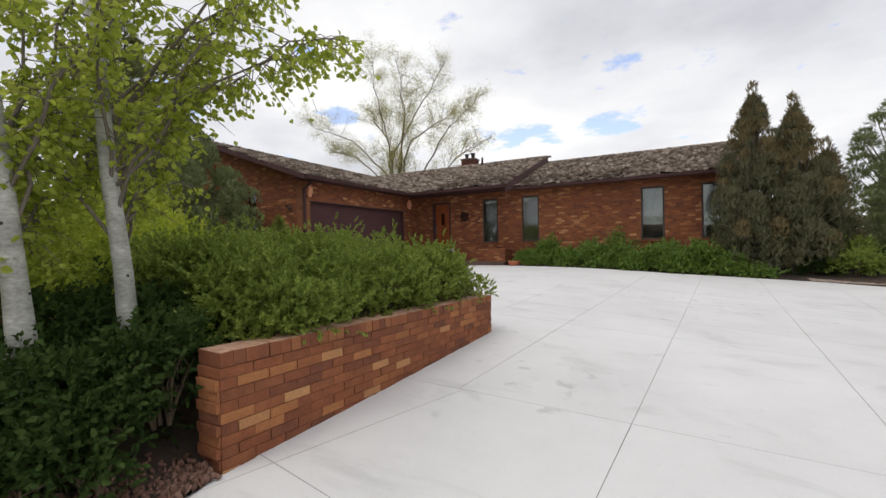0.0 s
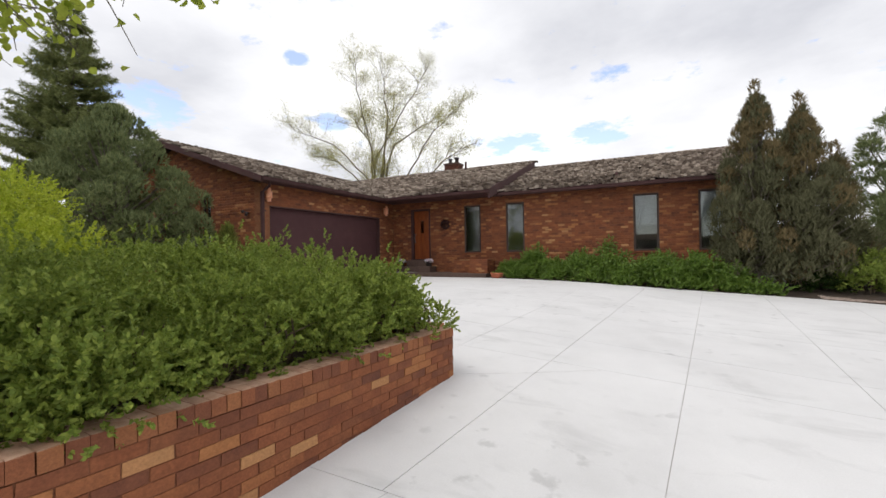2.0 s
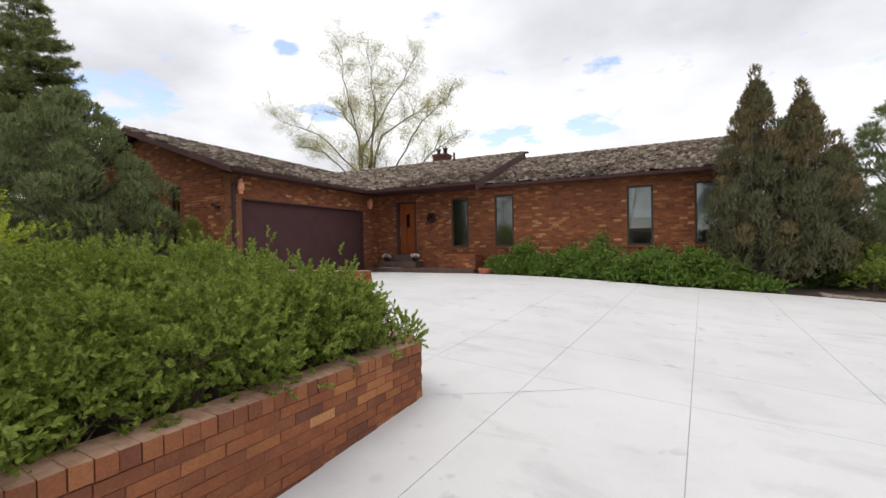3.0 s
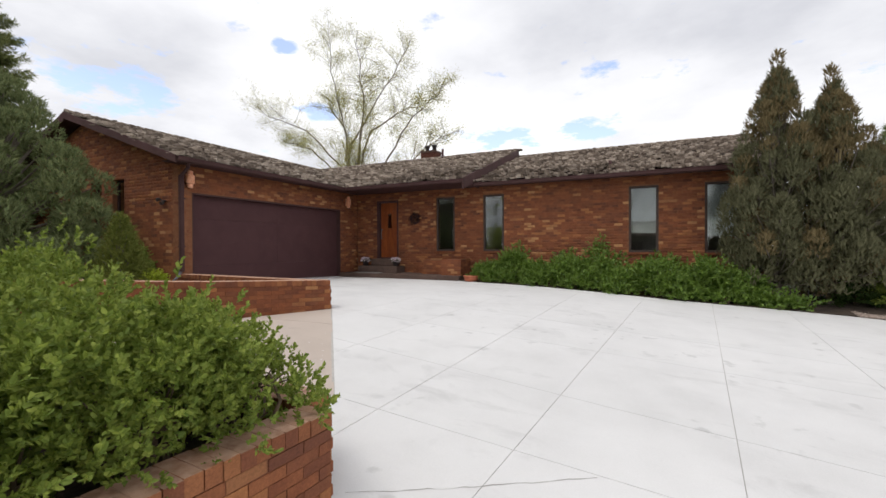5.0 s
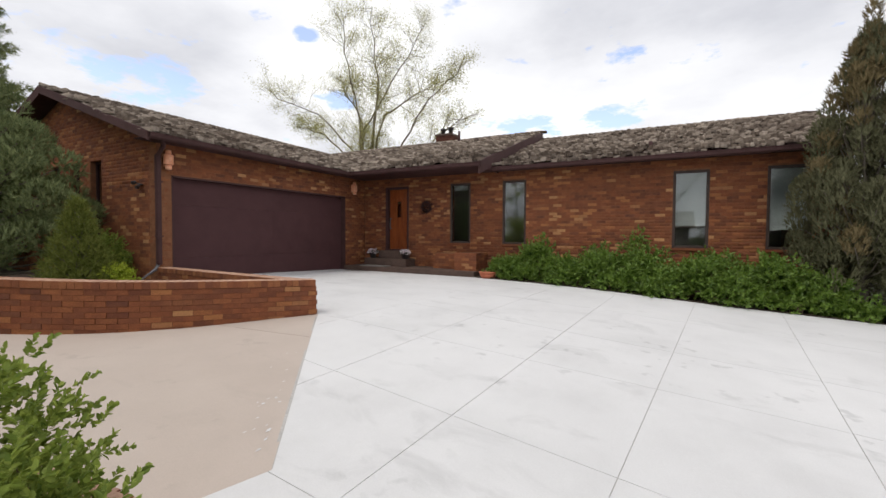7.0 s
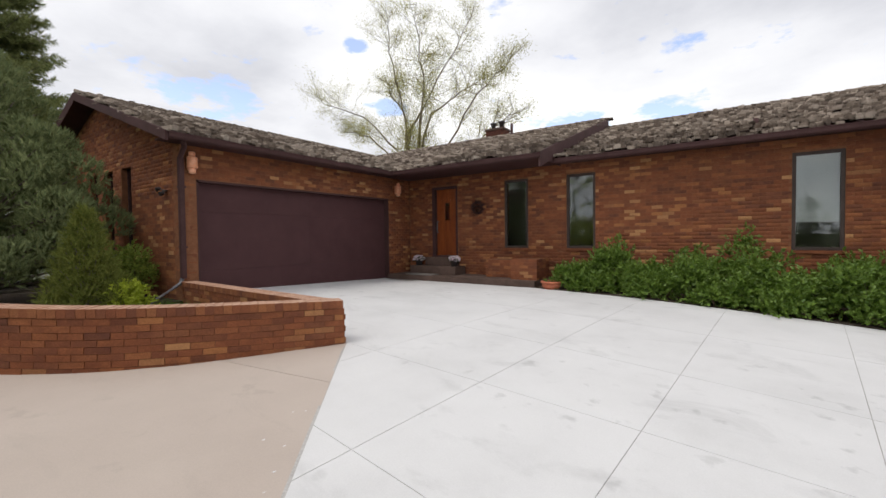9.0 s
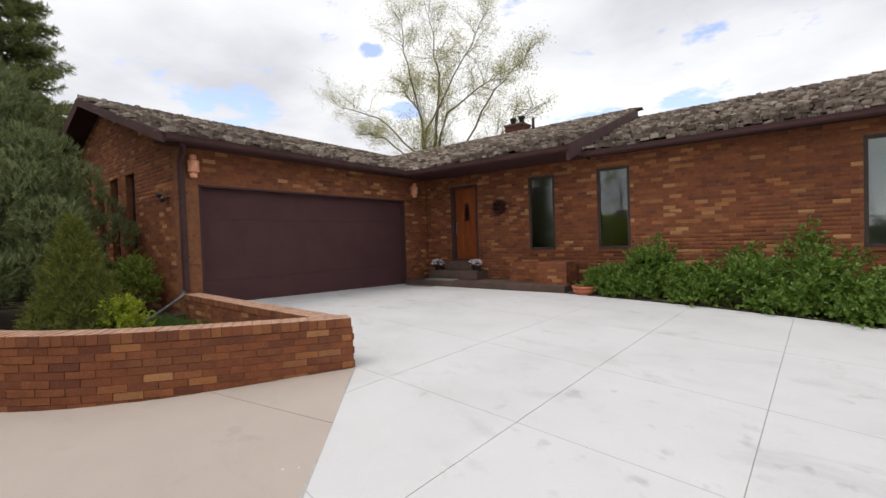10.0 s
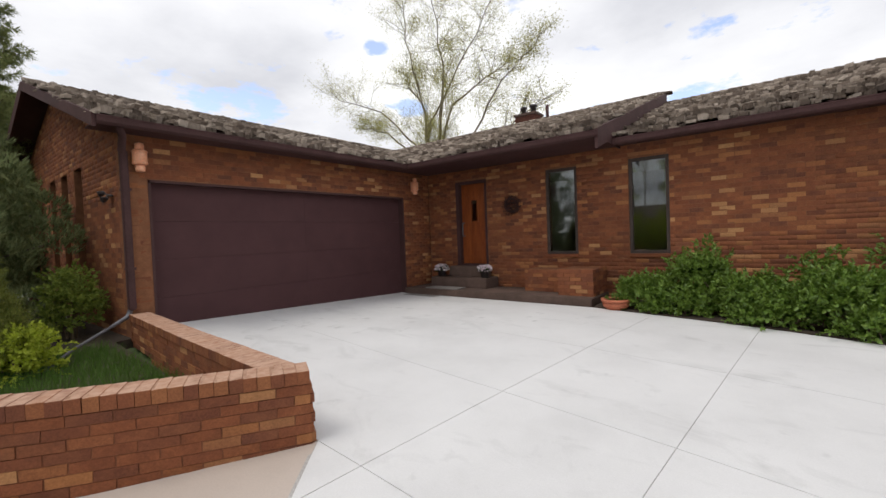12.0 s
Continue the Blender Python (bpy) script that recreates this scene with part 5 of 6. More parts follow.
def vent_pipe(x, y, z, h, label):
    top = thing("vent_pipe", label, "vent pipe", "roof vents")
    top.location = (x, y, z)
    part("flashing", lathe(bmesh.new(), (0, 0, -0.02), [(0.12, 0), (0.055, 0.05)], 12), M_SHAKE, top)
    part("pipe", lathe(bmesh.new(), (0, 0, -0.05), [(0.045, 0), (0.045, h), (0.038, h)], 12), M_TRIM, top)


vent_pipe(-8.08, 18.5, EAVE_Z + PITCH * (18.5 - ME), 0.52, "dark metal vent pipe rising from the shake roof")
vent_pipe(-1.68, 15.6, RZ0 + PITCH * (15.6 - RE), 0.20, "rusty metal vent pipe on the wing roof")

# ---- shrubs ----
G1 = "shrubs in the brick bed"
HEDGE = [(-3.09, 2.55, 0.62, 0.66, 0.60), (-2.99, 3.52, 0.58, 0.70, 0.64), (-2.94, 4.36, 0.56, 0.58, 0.66), (-2.86, 2.32, 0.30, 0.42, 0.34), (-2.82, 3.02, 0.28, 0.42, 0.36), (-2.77, 3.88, 0.30, 0.42, 0.38), (-3.58, 4.56, 0.62, 0.44, 0.76), (-3.95, 2.62, 0.75, 0.75, 0.68), (-4.12, 3.60, 0.80, 0.80, 0.76),
         (-4.50, 4.46, 0.85, 0.48, 0.84), (-5.10, 2.75, 0.85, 0.85, 0.72), (-5.35, 3.80, 0.90, 0.75, 0.80), (-2.64, 4.82, 0.38, 0.34, 0.40), (-3.10, 4.94, 0.40, 0.26, 0.52), (-2.80, 4.46, 0.42, 0.44, 0.54)]
for k, (x, y, rx, ry, h) in enumerate(HEDGE):
    shrub("shrub", "dense green leafy shrub spilling over the brick wall" if x > -3.7 else "dense green leafy shrub in the raised bed", "shrub", x, y, 0.82, rx, ry, h * 1.1, int(1500 * rx * ry / 0.45), 0.027, 0.0165, M_HEDGE, 100 + k, G1, per=14, shoot=0.085, lumps=34, stray_part=0.14, reach=0.26, upward=0.35, size=0.25, core=0.28, fan=1.25)
shrub("golden_shrub", "tall yellow-green shrub in new leaf behind the hedge", "shrub", -6.6, 3.0, 0.85, 1.15, 1.0, 1.14, 2800, 0.045, 0.024, M_YELLOW, 200, per=9, shoot=0.16, stems=16, lumps=28)
shrub("golden_shrub", "tall yellow-green shrub in new leaf before the pine", "shrub", -8.0, 3.75, 0.85, 1.0, 0.95, 1.72, 2200, 0.045, 0.024, M_YELLOW, 204, per=8, shoot=0.16, stems=14, lumps=26)
shrub("golden_shrub", "yellow-green shrub in new leaf under the aspens", "shrub", -6.6, 1.2, 0.8, 1.2, 1.1, 1.7, 2200, 0.045, 0.026, M_YELLOW, 201, per=8, shoot=0.15, stems=14, lumps=26)
shrub("understorey_shrub", "leafy green sapling growth beneath the aspens", "shrub", -5.0, 1.4, 0.75, 0.95, 0.9, 1.35, 1500, 0.042, 0.026, M_ASPLEAF, 202, per=8, shoot=0.14, stems=12)
shrub("understorey_shrub", "leafy green sapling growth beneath the aspens", "shrub", -4.6, 0.2, 0.7, 0.9, 0.9, 1.2, 1300, 0.042, 0.026, M_ASPLEAF, 203, per=8, shoot=0.14, stems=12)
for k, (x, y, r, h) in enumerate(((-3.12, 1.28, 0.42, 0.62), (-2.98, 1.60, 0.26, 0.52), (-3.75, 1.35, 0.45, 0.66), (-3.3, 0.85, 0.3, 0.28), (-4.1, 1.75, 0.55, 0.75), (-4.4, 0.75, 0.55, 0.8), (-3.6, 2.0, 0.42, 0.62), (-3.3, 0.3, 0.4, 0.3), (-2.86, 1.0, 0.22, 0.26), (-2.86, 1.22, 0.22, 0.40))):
    shrub("low_shrub", "green undergrowth at the foot of the aspens, shade put into its leaf colour", "shrub", x, y, 0.42 if y < 1.5 else 0.6, r, r, h, int(1100 * r), 0.04, 0.024, M_SHADE, 220 + k, "undergrowth", per=8, shoot=0.12, stems=7, lumps=12)
WIN = [(-4.62, 14.10, 0.44, 0.34, 0.44), (-3.95, 14.12, 0.46, 0.44, 0.70), (-3.25, 13.92, 0.50, 0.46, 0.46), (-2.58, 13.85, 0.48, 0.48, 0.56), (-1.92, 13.85, 0.48, 0.50, 0.72), (-1.22, 13.66, 0.52, 0.54, 0.50),
       (-0.45, 13.55, 0.56, 0.54, 0.70), (0.28, 13.58, 0.54, 0.50, 0.74), (0.95, 13.52, 0.48, 0.45, 0.52), (-4.2, 13.86, 0.38, 0.18, 0.28), (-3.1, 13.60, 0.44, 0.18, 0.26), (-2.2, 13.42, 0.44, 0.18, 0.30), (-1.3, 13.26, 0.46, 0.18, 0.26),
       (-0.3, 13.14, 0.50, 0.18, 0.30), (0.6, 13.16, 0.48, 0.18, 0.28), (1.4, 13.18, 0.5, 0.16, 0.20)]
for k, (x, y, rx, ry, h) in enumerate(WIN):
    shrub("window_shrub", "glossy deep green shrub in the bed under the windows", "shrub", x, y, drive_z(x, y) - 0.02, rx, ry, h, int(1150 * rx * ry / 0.3) + 60, 0.050, 0.030, M_WINSHRUB, 300 + k, "shrubs under the windows", per=8, shoot=0.11, stems=8, lumps=16, stray_part=0.3, reach=0.30, size=0.30, core=0.5)
for k, (x, y, h) in enumerate(((-3.86, 14.42, 1.20), (-1.92, 14.50, 1.34), (-2.62, 14.45, 0.86), (-4.2, 14.5, 0.80), (-1.50, 14.4, 0.82), (-0.55, 14.3, 0.90))):
    shrub("window_shrub", "upright sprig of deep green shrub against the brick wall", "shrub", x, y, 0.75, 0.30, 0.16, h, 150, 0.05, 0.03, M_WINSHRUB, 340 + k, "shrubs under the windows", per=8, shoot=0.10, stems=4, lumps=8, stray_part=0.4, reach=0.3)
shrub("small_shrub", "bright yellow-green seedling in the planter", "shrub", -8.60, 7.83, 0.86, 0.23, 0.21, 0.46, 260, 0.04, 0.026, M_YELLOW, 360, stems=4, lumps=8)
shrub("small_shrub", "leafy green shrub against the garage gable wall", "shrub", -10.5, 8.5, 0.86, 0.34, 0.28, 0.88, 420, 0.05, 0.03, M_HEDGE, 361, stems=6)
shrub("small_shrub", "pale green shrub beside the far conifers", "shrub", 3.45, 13.75, 0.55, 0.5, 0.5, 0.95, 700, 0.05, 0.03, M_HEDGE, 362, stems=6)
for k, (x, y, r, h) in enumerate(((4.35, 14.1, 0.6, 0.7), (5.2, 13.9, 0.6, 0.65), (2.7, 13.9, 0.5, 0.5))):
    shrub("low_shrub", "green undergrowth at the foot of the junipers, shade put into its leaf colour", "shrub", x, y, 0.55, r, r * 0.7, h, 500, 0.045, 0.026, M_SHADE, 380 + k, "undergrowth by the junipers", stems=6, lumps=12)

def tufts(name, label, n, region, z, height, material):
    P = np.array([(*region(), z) for _ in range(n)])
    D = unit(RNG.normal(size=(n, 3)) * 0.35 + np.array([0, 0, 1]))
    ob = leaf_cloud(name, P, D, height, 0.012, material, None, round_leaf=False)
    return tagged(ob, label, "grass", kind="stuff")


def in_planter():
    while True:
        x, y = _r.uniform(-9.4, -5.8), _r.uniform(6.6, 8.6)
        if y < 8.5 + (-5.7 - x) * 0.08 and all((x - p[0]) * 0.85 - (y - p[1]) * 0.5 < -0.12 for p in inner if abs(p[1] - y) < 0.4):
            return x, y


tufts("grass", "fresh green grass inside the brick planter", 11000, in_planter, 0.855, 0.15, M_GRASS)


# ---- conifers ----
def conifer(name, label, x, y, z0, h, r, material, seed, whorl, per_whorl, droop, tuft, tuft_len, width, bare=0.06, shape=0.8, curl=0.3, leader=True):
    """A trunk with whorls of limbs; side twigs on the limbs carry needle tufts."""
    rnd = random.Random(seed)
    top = thing(name, label, "tree")
    top.location = (x, y, z0)
    bm = bmesh.new()
    tube(bm, [(0, 0, -0.2), (0.02, 0, h * 0.5), (0, 0.01, h * 0.97)], [0.028 * h * 0.5 + 0.03, 0.012 * h + 0.02, 0.01], 9)
    part("trunk", bm, M_BARK, top)
    bl = bmesh.new()
    P, D = [], []
    z = h * bare
    while z < h * 0.985:
        f = (z - h * bare) / (h * (1 - bare))
        reach = r * (1 - f) ** shape + 0.05
        for k in range(per_whorl):
            a = rnd.uniform(0, 2 * math.pi)
            ln = reach * rnd.uniform(0.72, 1.12)
            out = Vector((math.cos(a), math.sin(a), 0))
            pts = []
            for j in range(6):
                t = j / 5
                pts.append(Vector((0, 0, z)) + out * ln * t + UP * (ln * (-droop * t + curl * t * t)))
            tube(bl, pts, [0.022 * (1 - 0.8 * j / 5) * (0.4 + ln / max(r, 0.1)) for j in range(6)], 4, cap=False)
            side = out.cross(UP)
            nt = max(3, int(ln / 0.075))
            for j in range(nt):
                t = 0.15 + 0.85 * (j + rnd.random()) / nt
                i = min(4, int(t * 5))
                p = pts[i].lerp(pts[i + 1], t * 5 - i)
                for sgn in (-1, 1):
                    tl = ln * 0.34 * (1.1 - t) + 0.07
                    d = (out * 0.75 + side * sgn * rnd.uniform(0.5, 1.0) + UP * rnd.uniform(-0.25, 0.35)).normalized()
                    m = max(2, int(tl / 0.07))
                    for q in range(m):
                        P.append(p + d * tl * (q + 0.6) / m)
                        D.append(d)
        z += whorl * (1.15 - 0.5 * f)
    if leader:
        for j in range(8):
            P.append(Vector((0, 0, h * (0.94 + 0.008 * j))))
            D.append(UP)
    tagged(part("branchwork", bl, M_BARK, top), kind="stuff")
    P, D = np.array(P), np.array(D)
    LP, LD = shoots(P, D, tuft, 0.08, 1.6)
    leaf_cloud("needles", LP, LD, tuft_len, width, material, top, round_leaf=False)
    return top


conifer("spruce_tree", "tall blue-green spruce with drooping tiered branches", -16.9, 7.9, 0.9, 8.9, 2.7, M_SPRUCE, 11, 0.32, 10, 0.34, 7, 0.12, 0.040, shape=0.85, curl=0.42)


def plume_tree(name, label, x, y, z0, plumes, material, seed, count, spray, width, lift, stemr=0.05, bark=None, tips=None, inner=0.8, hug=0.35):
    """A dense evergreen made of feathery plumes (dx, dy, dz, rx, ry, rz), each a swarm of sprays on its own limb."""
    rnd = random.Random(seed)
    top = thing(name, label, "tree")
    top.location = (x, y, z0)
    bm = bmesh.new()
    hi = max(p[2] for p in plumes)
    tube(bm, [(0, 0, -0.2), (0.03, 0.02, hi * 0.5), (0, 0, hi)], [stemr * 1.6, stemr, 0.02], 9)
    part("trunk", bm, bark or M_BARK, top)
    bl = bmesh.new()
    for p in plumes:
        foot = Vector((0, 0, max(0.05, p[2] * 0.6)))
        tip = Vector((p[0], p[1], p[2]))
        tube(bl, [foot, foot.lerp(tip, 0.55) - UP * 0.05, tip], [stemr * 0.4, stemr * 0.25, 0.008], 5, cap=False)
    tagged(part("branchwork", bl, bark or M_BARK, top), kind="stuff")
    groups = [("sprays", material, plumes)]

    def brown(k, p):
        return k % 2 == 0 if p[2] > hi * 0.62 else k % 9 == 0

    if tips:
        groups = [("sprays", material, [p for k, p in enumerate(plumes) if not brown(k, p)]), ("brown_sprays", tips, [p for k, p in enumerate(plumes) if brown(k, p)])]
    for nm, mat, body in groups:
        P, D = shell_points(int(count * len(body) / len(plumes)), body, inner)
        face = D
        D = unit(D * hug + np.array([0, 0, lift]) + RNG.normal(size=D.shape) * 0.25)
        LP, LD = shoots(P, D, 7, 0.09, 0.55)
        leaf_cloud(nm, LP, LD, spray, width, mat, top, round_leaf=False, facing=np.repeat(face, 7, 0), wild=0.22)
    return top


def juniper_plumes(h, r, seed, n):
    """Upright pointed plumes set apart round a slim core."""
    rnd = random.Random(seed)
    out = []
    for k in range(n):
        f = (k + 0.5) / n
        z = h * (0.07 + 0.84 * f)
        rad = r * min(1.0, 0.70 + 1.2 * f) * (1 - f ** 2.2) * 0.95
        a = k * 2.399 + rnd.uniform(-.5, .5)
        q = rad * rnd.uniform(0.72, 1.08)
        s = 0.082 * h ** 0.5 * rnd.uniform(0.65, 1.35) * (1.12 - 0.5 * f)
        out.append((math.cos(a) * q, math.sin(a) * q, z, s, s, s * rnd.uniform(1.3, 2.1)))
        if k % 3 == 0:
            out.append((math.cos(a) * q * 0.55, math.sin(a) * q * 0.55, z, s * 1.3, s * 1.3, s * 1.6))
    for k in range(6):
        f = k / 5
        out.append((rnd.uniform(-.1, .1), rnd.uniform(-.1, .1), h * (0.12 + 0.66 * f), r * 0.26 * (1.05 - f), r * 0.26 * (1.05 - f), h * 0.08))
    out.append((0, 0, h * 0.95, 0.085, 0.085, 0.30))
    out.append((0.12, 0.05, h * 0.88, 0.10, 0.10, 0.26))
    return out


plume_tree("juniper_tree", "tall upright grey-green juniper with brownish tips before the house", 1.55, 13.85, 0.62, juniper_plumes(4.9, 0.98, 5, 118), M_JUNIPER, 21, 17000, 0.066, 0.034, 0.8, tips=M_JUNTIP, inner=0.93)
plume_tree("juniper_tree", "shorter upright grey-green juniper grown into its neighbour", 2.38, 13.85, 0.60, juniper_plumes(4.45, 0.95, 6, 108), M_JUNIPER, 22, 15000, 0.066, 0.034, 0.8, tips=M_JUNTIP, inner=0.93)
plume_tree("juniper_tree", "lower broad juniper at the end of the row", 3.15, 14.45, 0.58, juniper_plumes(3.3, 0.66, 7, 60), M_JUNIPER, 29, 9000, 0.062, 0.028, 0.5, tips=M_JUNTIP, inner=0.93)


def pine_plumes(h, r, seed, n, top=0.5):
    rnd = random.Random(seed)
    out = []
    for k in range(n):
        f = (k + 0.5) / n
        z = h * (0.06 + 0.88 * f)
        rad = r * (1 - f ** 1.7) ** 0.8
        a = k * 2.399 + rnd.uniform(-.4, .4)
        q = rad * rnd.uniform(0.68, 1.08)
        s = r * 0.155 * rnd.uniform(0.7, 1.3) * (1.15 - 0.5 * f)
        out.append((math.cos(a) * q, math.sin(a) * q, z, s, s, s * 0.80))
    for k in range(8):
        f = k / 7
        out.append((0, 0, h * (0.12 + 0.72 * f), r * 0.36 * (1.03 - f ** 1.5), r * 0.36 * (1.03 - f ** 1.5), h * 0.08))
    return out


def cone_plumes(h, r, seed, n):
    rnd = random.Random(seed)
    out = [(0, 0, h * f, r * 0.62 * (1.0 - f), r * 0.62 * (1.0 - f), h * 0.13) for f in (0.12, 0.25, 0.4, 0.55, 0.7, 0.82)]
    for k in range(n):
        f = (k + 0.5) / n
        a, q = k * 2.399, r * (1 - f) ** 0.85 * rnd.uniform(0.8, 1.0)
        s = r * 0.17 * rnd.uniform(0.7, 1.3) * (1.2 - 0.7 * f)
        out.append((math.cos(a) * q, math.sin(a) * q, h * (0.05 + 0.9 * f), s, s, s * 1.1))
    return out


plume_tree("dwarf_spruce", "small dense cone-shaped spruce in the planter", -8.92, 7.48, 0.86, cone_plumes(1.46, 0.46, 15, 80), M_DWARF, 28, 5200, 0.055, 0.016, 0.3, stemr=0.025, inner=0.88)
plume_tree("pine_tree", "broad dark green pine beside the garage gable", -11.85, 6.72, 0.85, pine_plumes(4.4, 1.98, 8, 125), M_PINE, 23, 18000, 0.085, 0.040, 0.55, stemr=0.09, inner=0.94)
plume_tree("pine_tree", "dark green pine beyond the end of the house", 5.6, 17.6, 0.5, pine_plumes(5.4, 1.9, 9, 64), M_PINE, 24, 11000, 0.12, 0.034, 0.45, stemr=0.09)
plume_tree("pine_tree", "low spreading dark pine beyond the driveway", 5.15, 15.2, 0.5, pine_plumes(3.1, 1.6, 10, 60), M_PINE, 25, 8000, 0.10, 0.03, 0.45, stemr=0.06)


# ---- broadleaved trees ----
def limb(bm, a, b, r0, r1, rnd, sag=0.0, parts=6, sides=6):
    a, b = Vector(a), Vector(b)
    pts = []
    wob = (b - a).length * 0.035
    for k in range(parts + 1):
        t = k / parts
        p = a.lerp(b, t) + UP * (sag * math.sin(math.pi * t))
        if 0 < k < parts:
            p += Vector((rnd.uniform(-wob, wob), rnd.uniform(-wob, wob), rnd.uniform(-wob, wob)))
        pts.append(p)
    tube(bm, pts, [r0 + (r1 - r0) * k / parts for k in range(parts + 1)], sides, cap=False)
    return pts


def aspen(name, label, trunk_pts, r0, tips, seed, leaves, material=M_ASPLEAF):
    rnd = random.Random(seed)
    top = thing(name, label, "tree")
    base = Vector(trunk_pts[0])
    top.location = base
    T = [Vector(p) - base for p in trunk_pts]
    bm = bmesh.new()
    n = len(T)
    tube(bm, T, [r0 * (1.12 if k == 0 else 1 - 0.7 * k / (n - 1)) for k in range(n)], 14)
    part("trunk", bm, M_ASPEN, top, "pale smooth trunk with dark knots")
    for _ in range(9):
        f = rnd.uniform(0.05, 0.6) * (n - 1)
        k = int(f)
        p = T[k].lerp(T[k + 1], f - k)
        a = rnd.uniform(0, 6.28)
        rr = r0 * (1 - 0.7 * f / (n - 1))
        d = Vector((math.cos(a), math.sin(a), 0))
        part("knot", tube(bmesh.new(), [p + d * rr * 0.8, p + d * (rr + 0.004)], [0.014, 0.007], 7), M_POT, top, "dark knot")
    P, D = [], []
    for src, tip, dens in tips:
        bl = bmesh.new()
        f = src * (n - 1)
        k = min(n - 2, int(f))
        s = T[k].lerp(T[k + 1], f - k)
        pts = limb(bl, s, Vector(tip) - base, 0.013, 0.004, rnd, sag=0.18)
        for _ in range(dens):
            t = rnd.uniform(0.22, 1.0) * 6
            i = min(5, int(t))
            p = pts[i].lerp(pts[i + 1], t - i)
            d = Vector((rnd.gauss(0, 1), rnd.gauss(0, 1), rnd.gauss(-0.25, 0.7))).normalized()
            ln = rnd.uniform(0.08, 0.32)
            e = p + d * ln - UP * 0.06
            tube(bl, [p, p.lerp(e, 0.5) + UP * 0.02, e], [0.0045, 0.003, 0.0015], 3, cap=False)
            for j in range(leaves):
                q = p.lerp(e, 0.25 + 0.75 * rnd.random())
                P.append(q + Vector((rnd.gauss(0, .03), rnd.gauss(0, .03), rnd.gauss(0, .03))))
                D.append(Vector((rnd.gauss(0, .6), rnd.gauss(0, .6), -0.55)).normalized())
        part("limb", bl, M_BARK, top)
    leaf_cloud("leaves", np.array(P), np.array(D), 0.047, 0.040, material, top)
    return top


aspen("aspen_tree", "pale-barked aspen in fresh leaf in the shrub bed", [(-3.54, 1.70, 0.40), (-3.50, 1.69, 0.96), (-3.51, 1.67, 1.40), (-3.53, 1.61, 2.05), (-3.55, 1.58, 2.76), (-3.58, 1.50, 3.6), (-3.62, 1.47, 4.6), (-3.65, 1.42, 6.2)], 0.066,
      [(0.40, (-2.22, 2.26, 2.82), 60), (0.42, (-2.40, 2.56, 2.97), 60), (0.38, (-3.10, 2.16, 2.97), 42), (0.36, (-2.65, 2.01, 3.17), 32), (0.33, (-3.70, 2.06, 2.27), 20), (0.38, (-4.30, 2.26, 2.77), 25), (0.34, (-4.60, 1.66, 2.57), 60),
       (0.32, (-4.10, 0.96, 2.47), 60), (0.44, (-3.30, 2.46, 3.47), 55), (0.46, (-4.90, 2.06, 3.27), 60), (0.50, (-2.50, 2.46, 3.87), 55), (0.55, (-3.40, 2.26, 4.27), 50), (0.55, (-4.50, 1.56, 4.17), 50), (0.60, (-2.60, 1.56, 4.47), 40),
       (0.34, (-3.90, 2.36, 2.07), 14), (0.40, (-3.00, 1.36, 2.87), 35), (0.30, (-4.50, 2.36, 2.07), 14), (0.70, (-3.80, 2.06, 5.37), 40), (0.42, (-4.20, 2.76, 3.27), 35), (0.48, (-3.20, 2.86, 3.87), 55), (0.44, (-5.30, 2.56, 3.17), 60), (0.36, (-5.10, 2.46, 2.47), 20)], 31, 7)
aspen("aspen_tree", "leaning pale-barked aspen with a bare lower trunk", [(-3.62, 1.19, 0.38), (-3.58, 1.18, 0.74), (-3.58, 1.20, 1.05), (-3.58, 1.18, 1.37), (-3.60, 1.13, 2.14), (-3.66, 1.05, 3.3), (-3.76, 1.0, 5.2)], 0.088,
      [(0.55, (-3.55, 1.50, 2.70), 55), (0.5, (-4.05, 0.80, 2.40), 55), (0.6, (-2.85, 1.70, 3.30), 45), (0.6, (-3.75, 0.40, 3.00), 45), (0.62, (-4.25, 1.50, 3.30), 50), (0.45, (-3.85, 1.40, 1.90), 45), (0.7, (-2.35, 1.20, 4.00), 40), (0.58, (-4.45, 1.80, 2.70), 60), (0.66, (-4.05, 1.90, 3.60), 60)], 32, 7)
# the last three stand out of view, added to shade the undergrowth
for k, (x, y, ln) in enumerate(((-8.8, 2.0, -0.2), (-6.9, 0.2, 0.1), (-4.7, -0.9, 0.1), (-3.9, -1.7, -0.1), (-5.6, -2.0, 0.1))):
    aspen("aspen_tree", "slender pale-barked aspen added to fill out the bed and its shade", [(x, y, 0.7), (x + ln * 0.3, y, 2.2), (x + ln, y + 0.05, 4.2), (x + ln, y, 6.5)], 0.05,
          [(0.35 + 0.05 * j, (x + math.cos(j * 2.1) * (1.1 - 0.06 * j), y + math.sin(j * 2.1) * (1.1 - 0.06 * j), 2.3 + 0.42 * j), 34) for j in range(9)], 40 + k, 6)


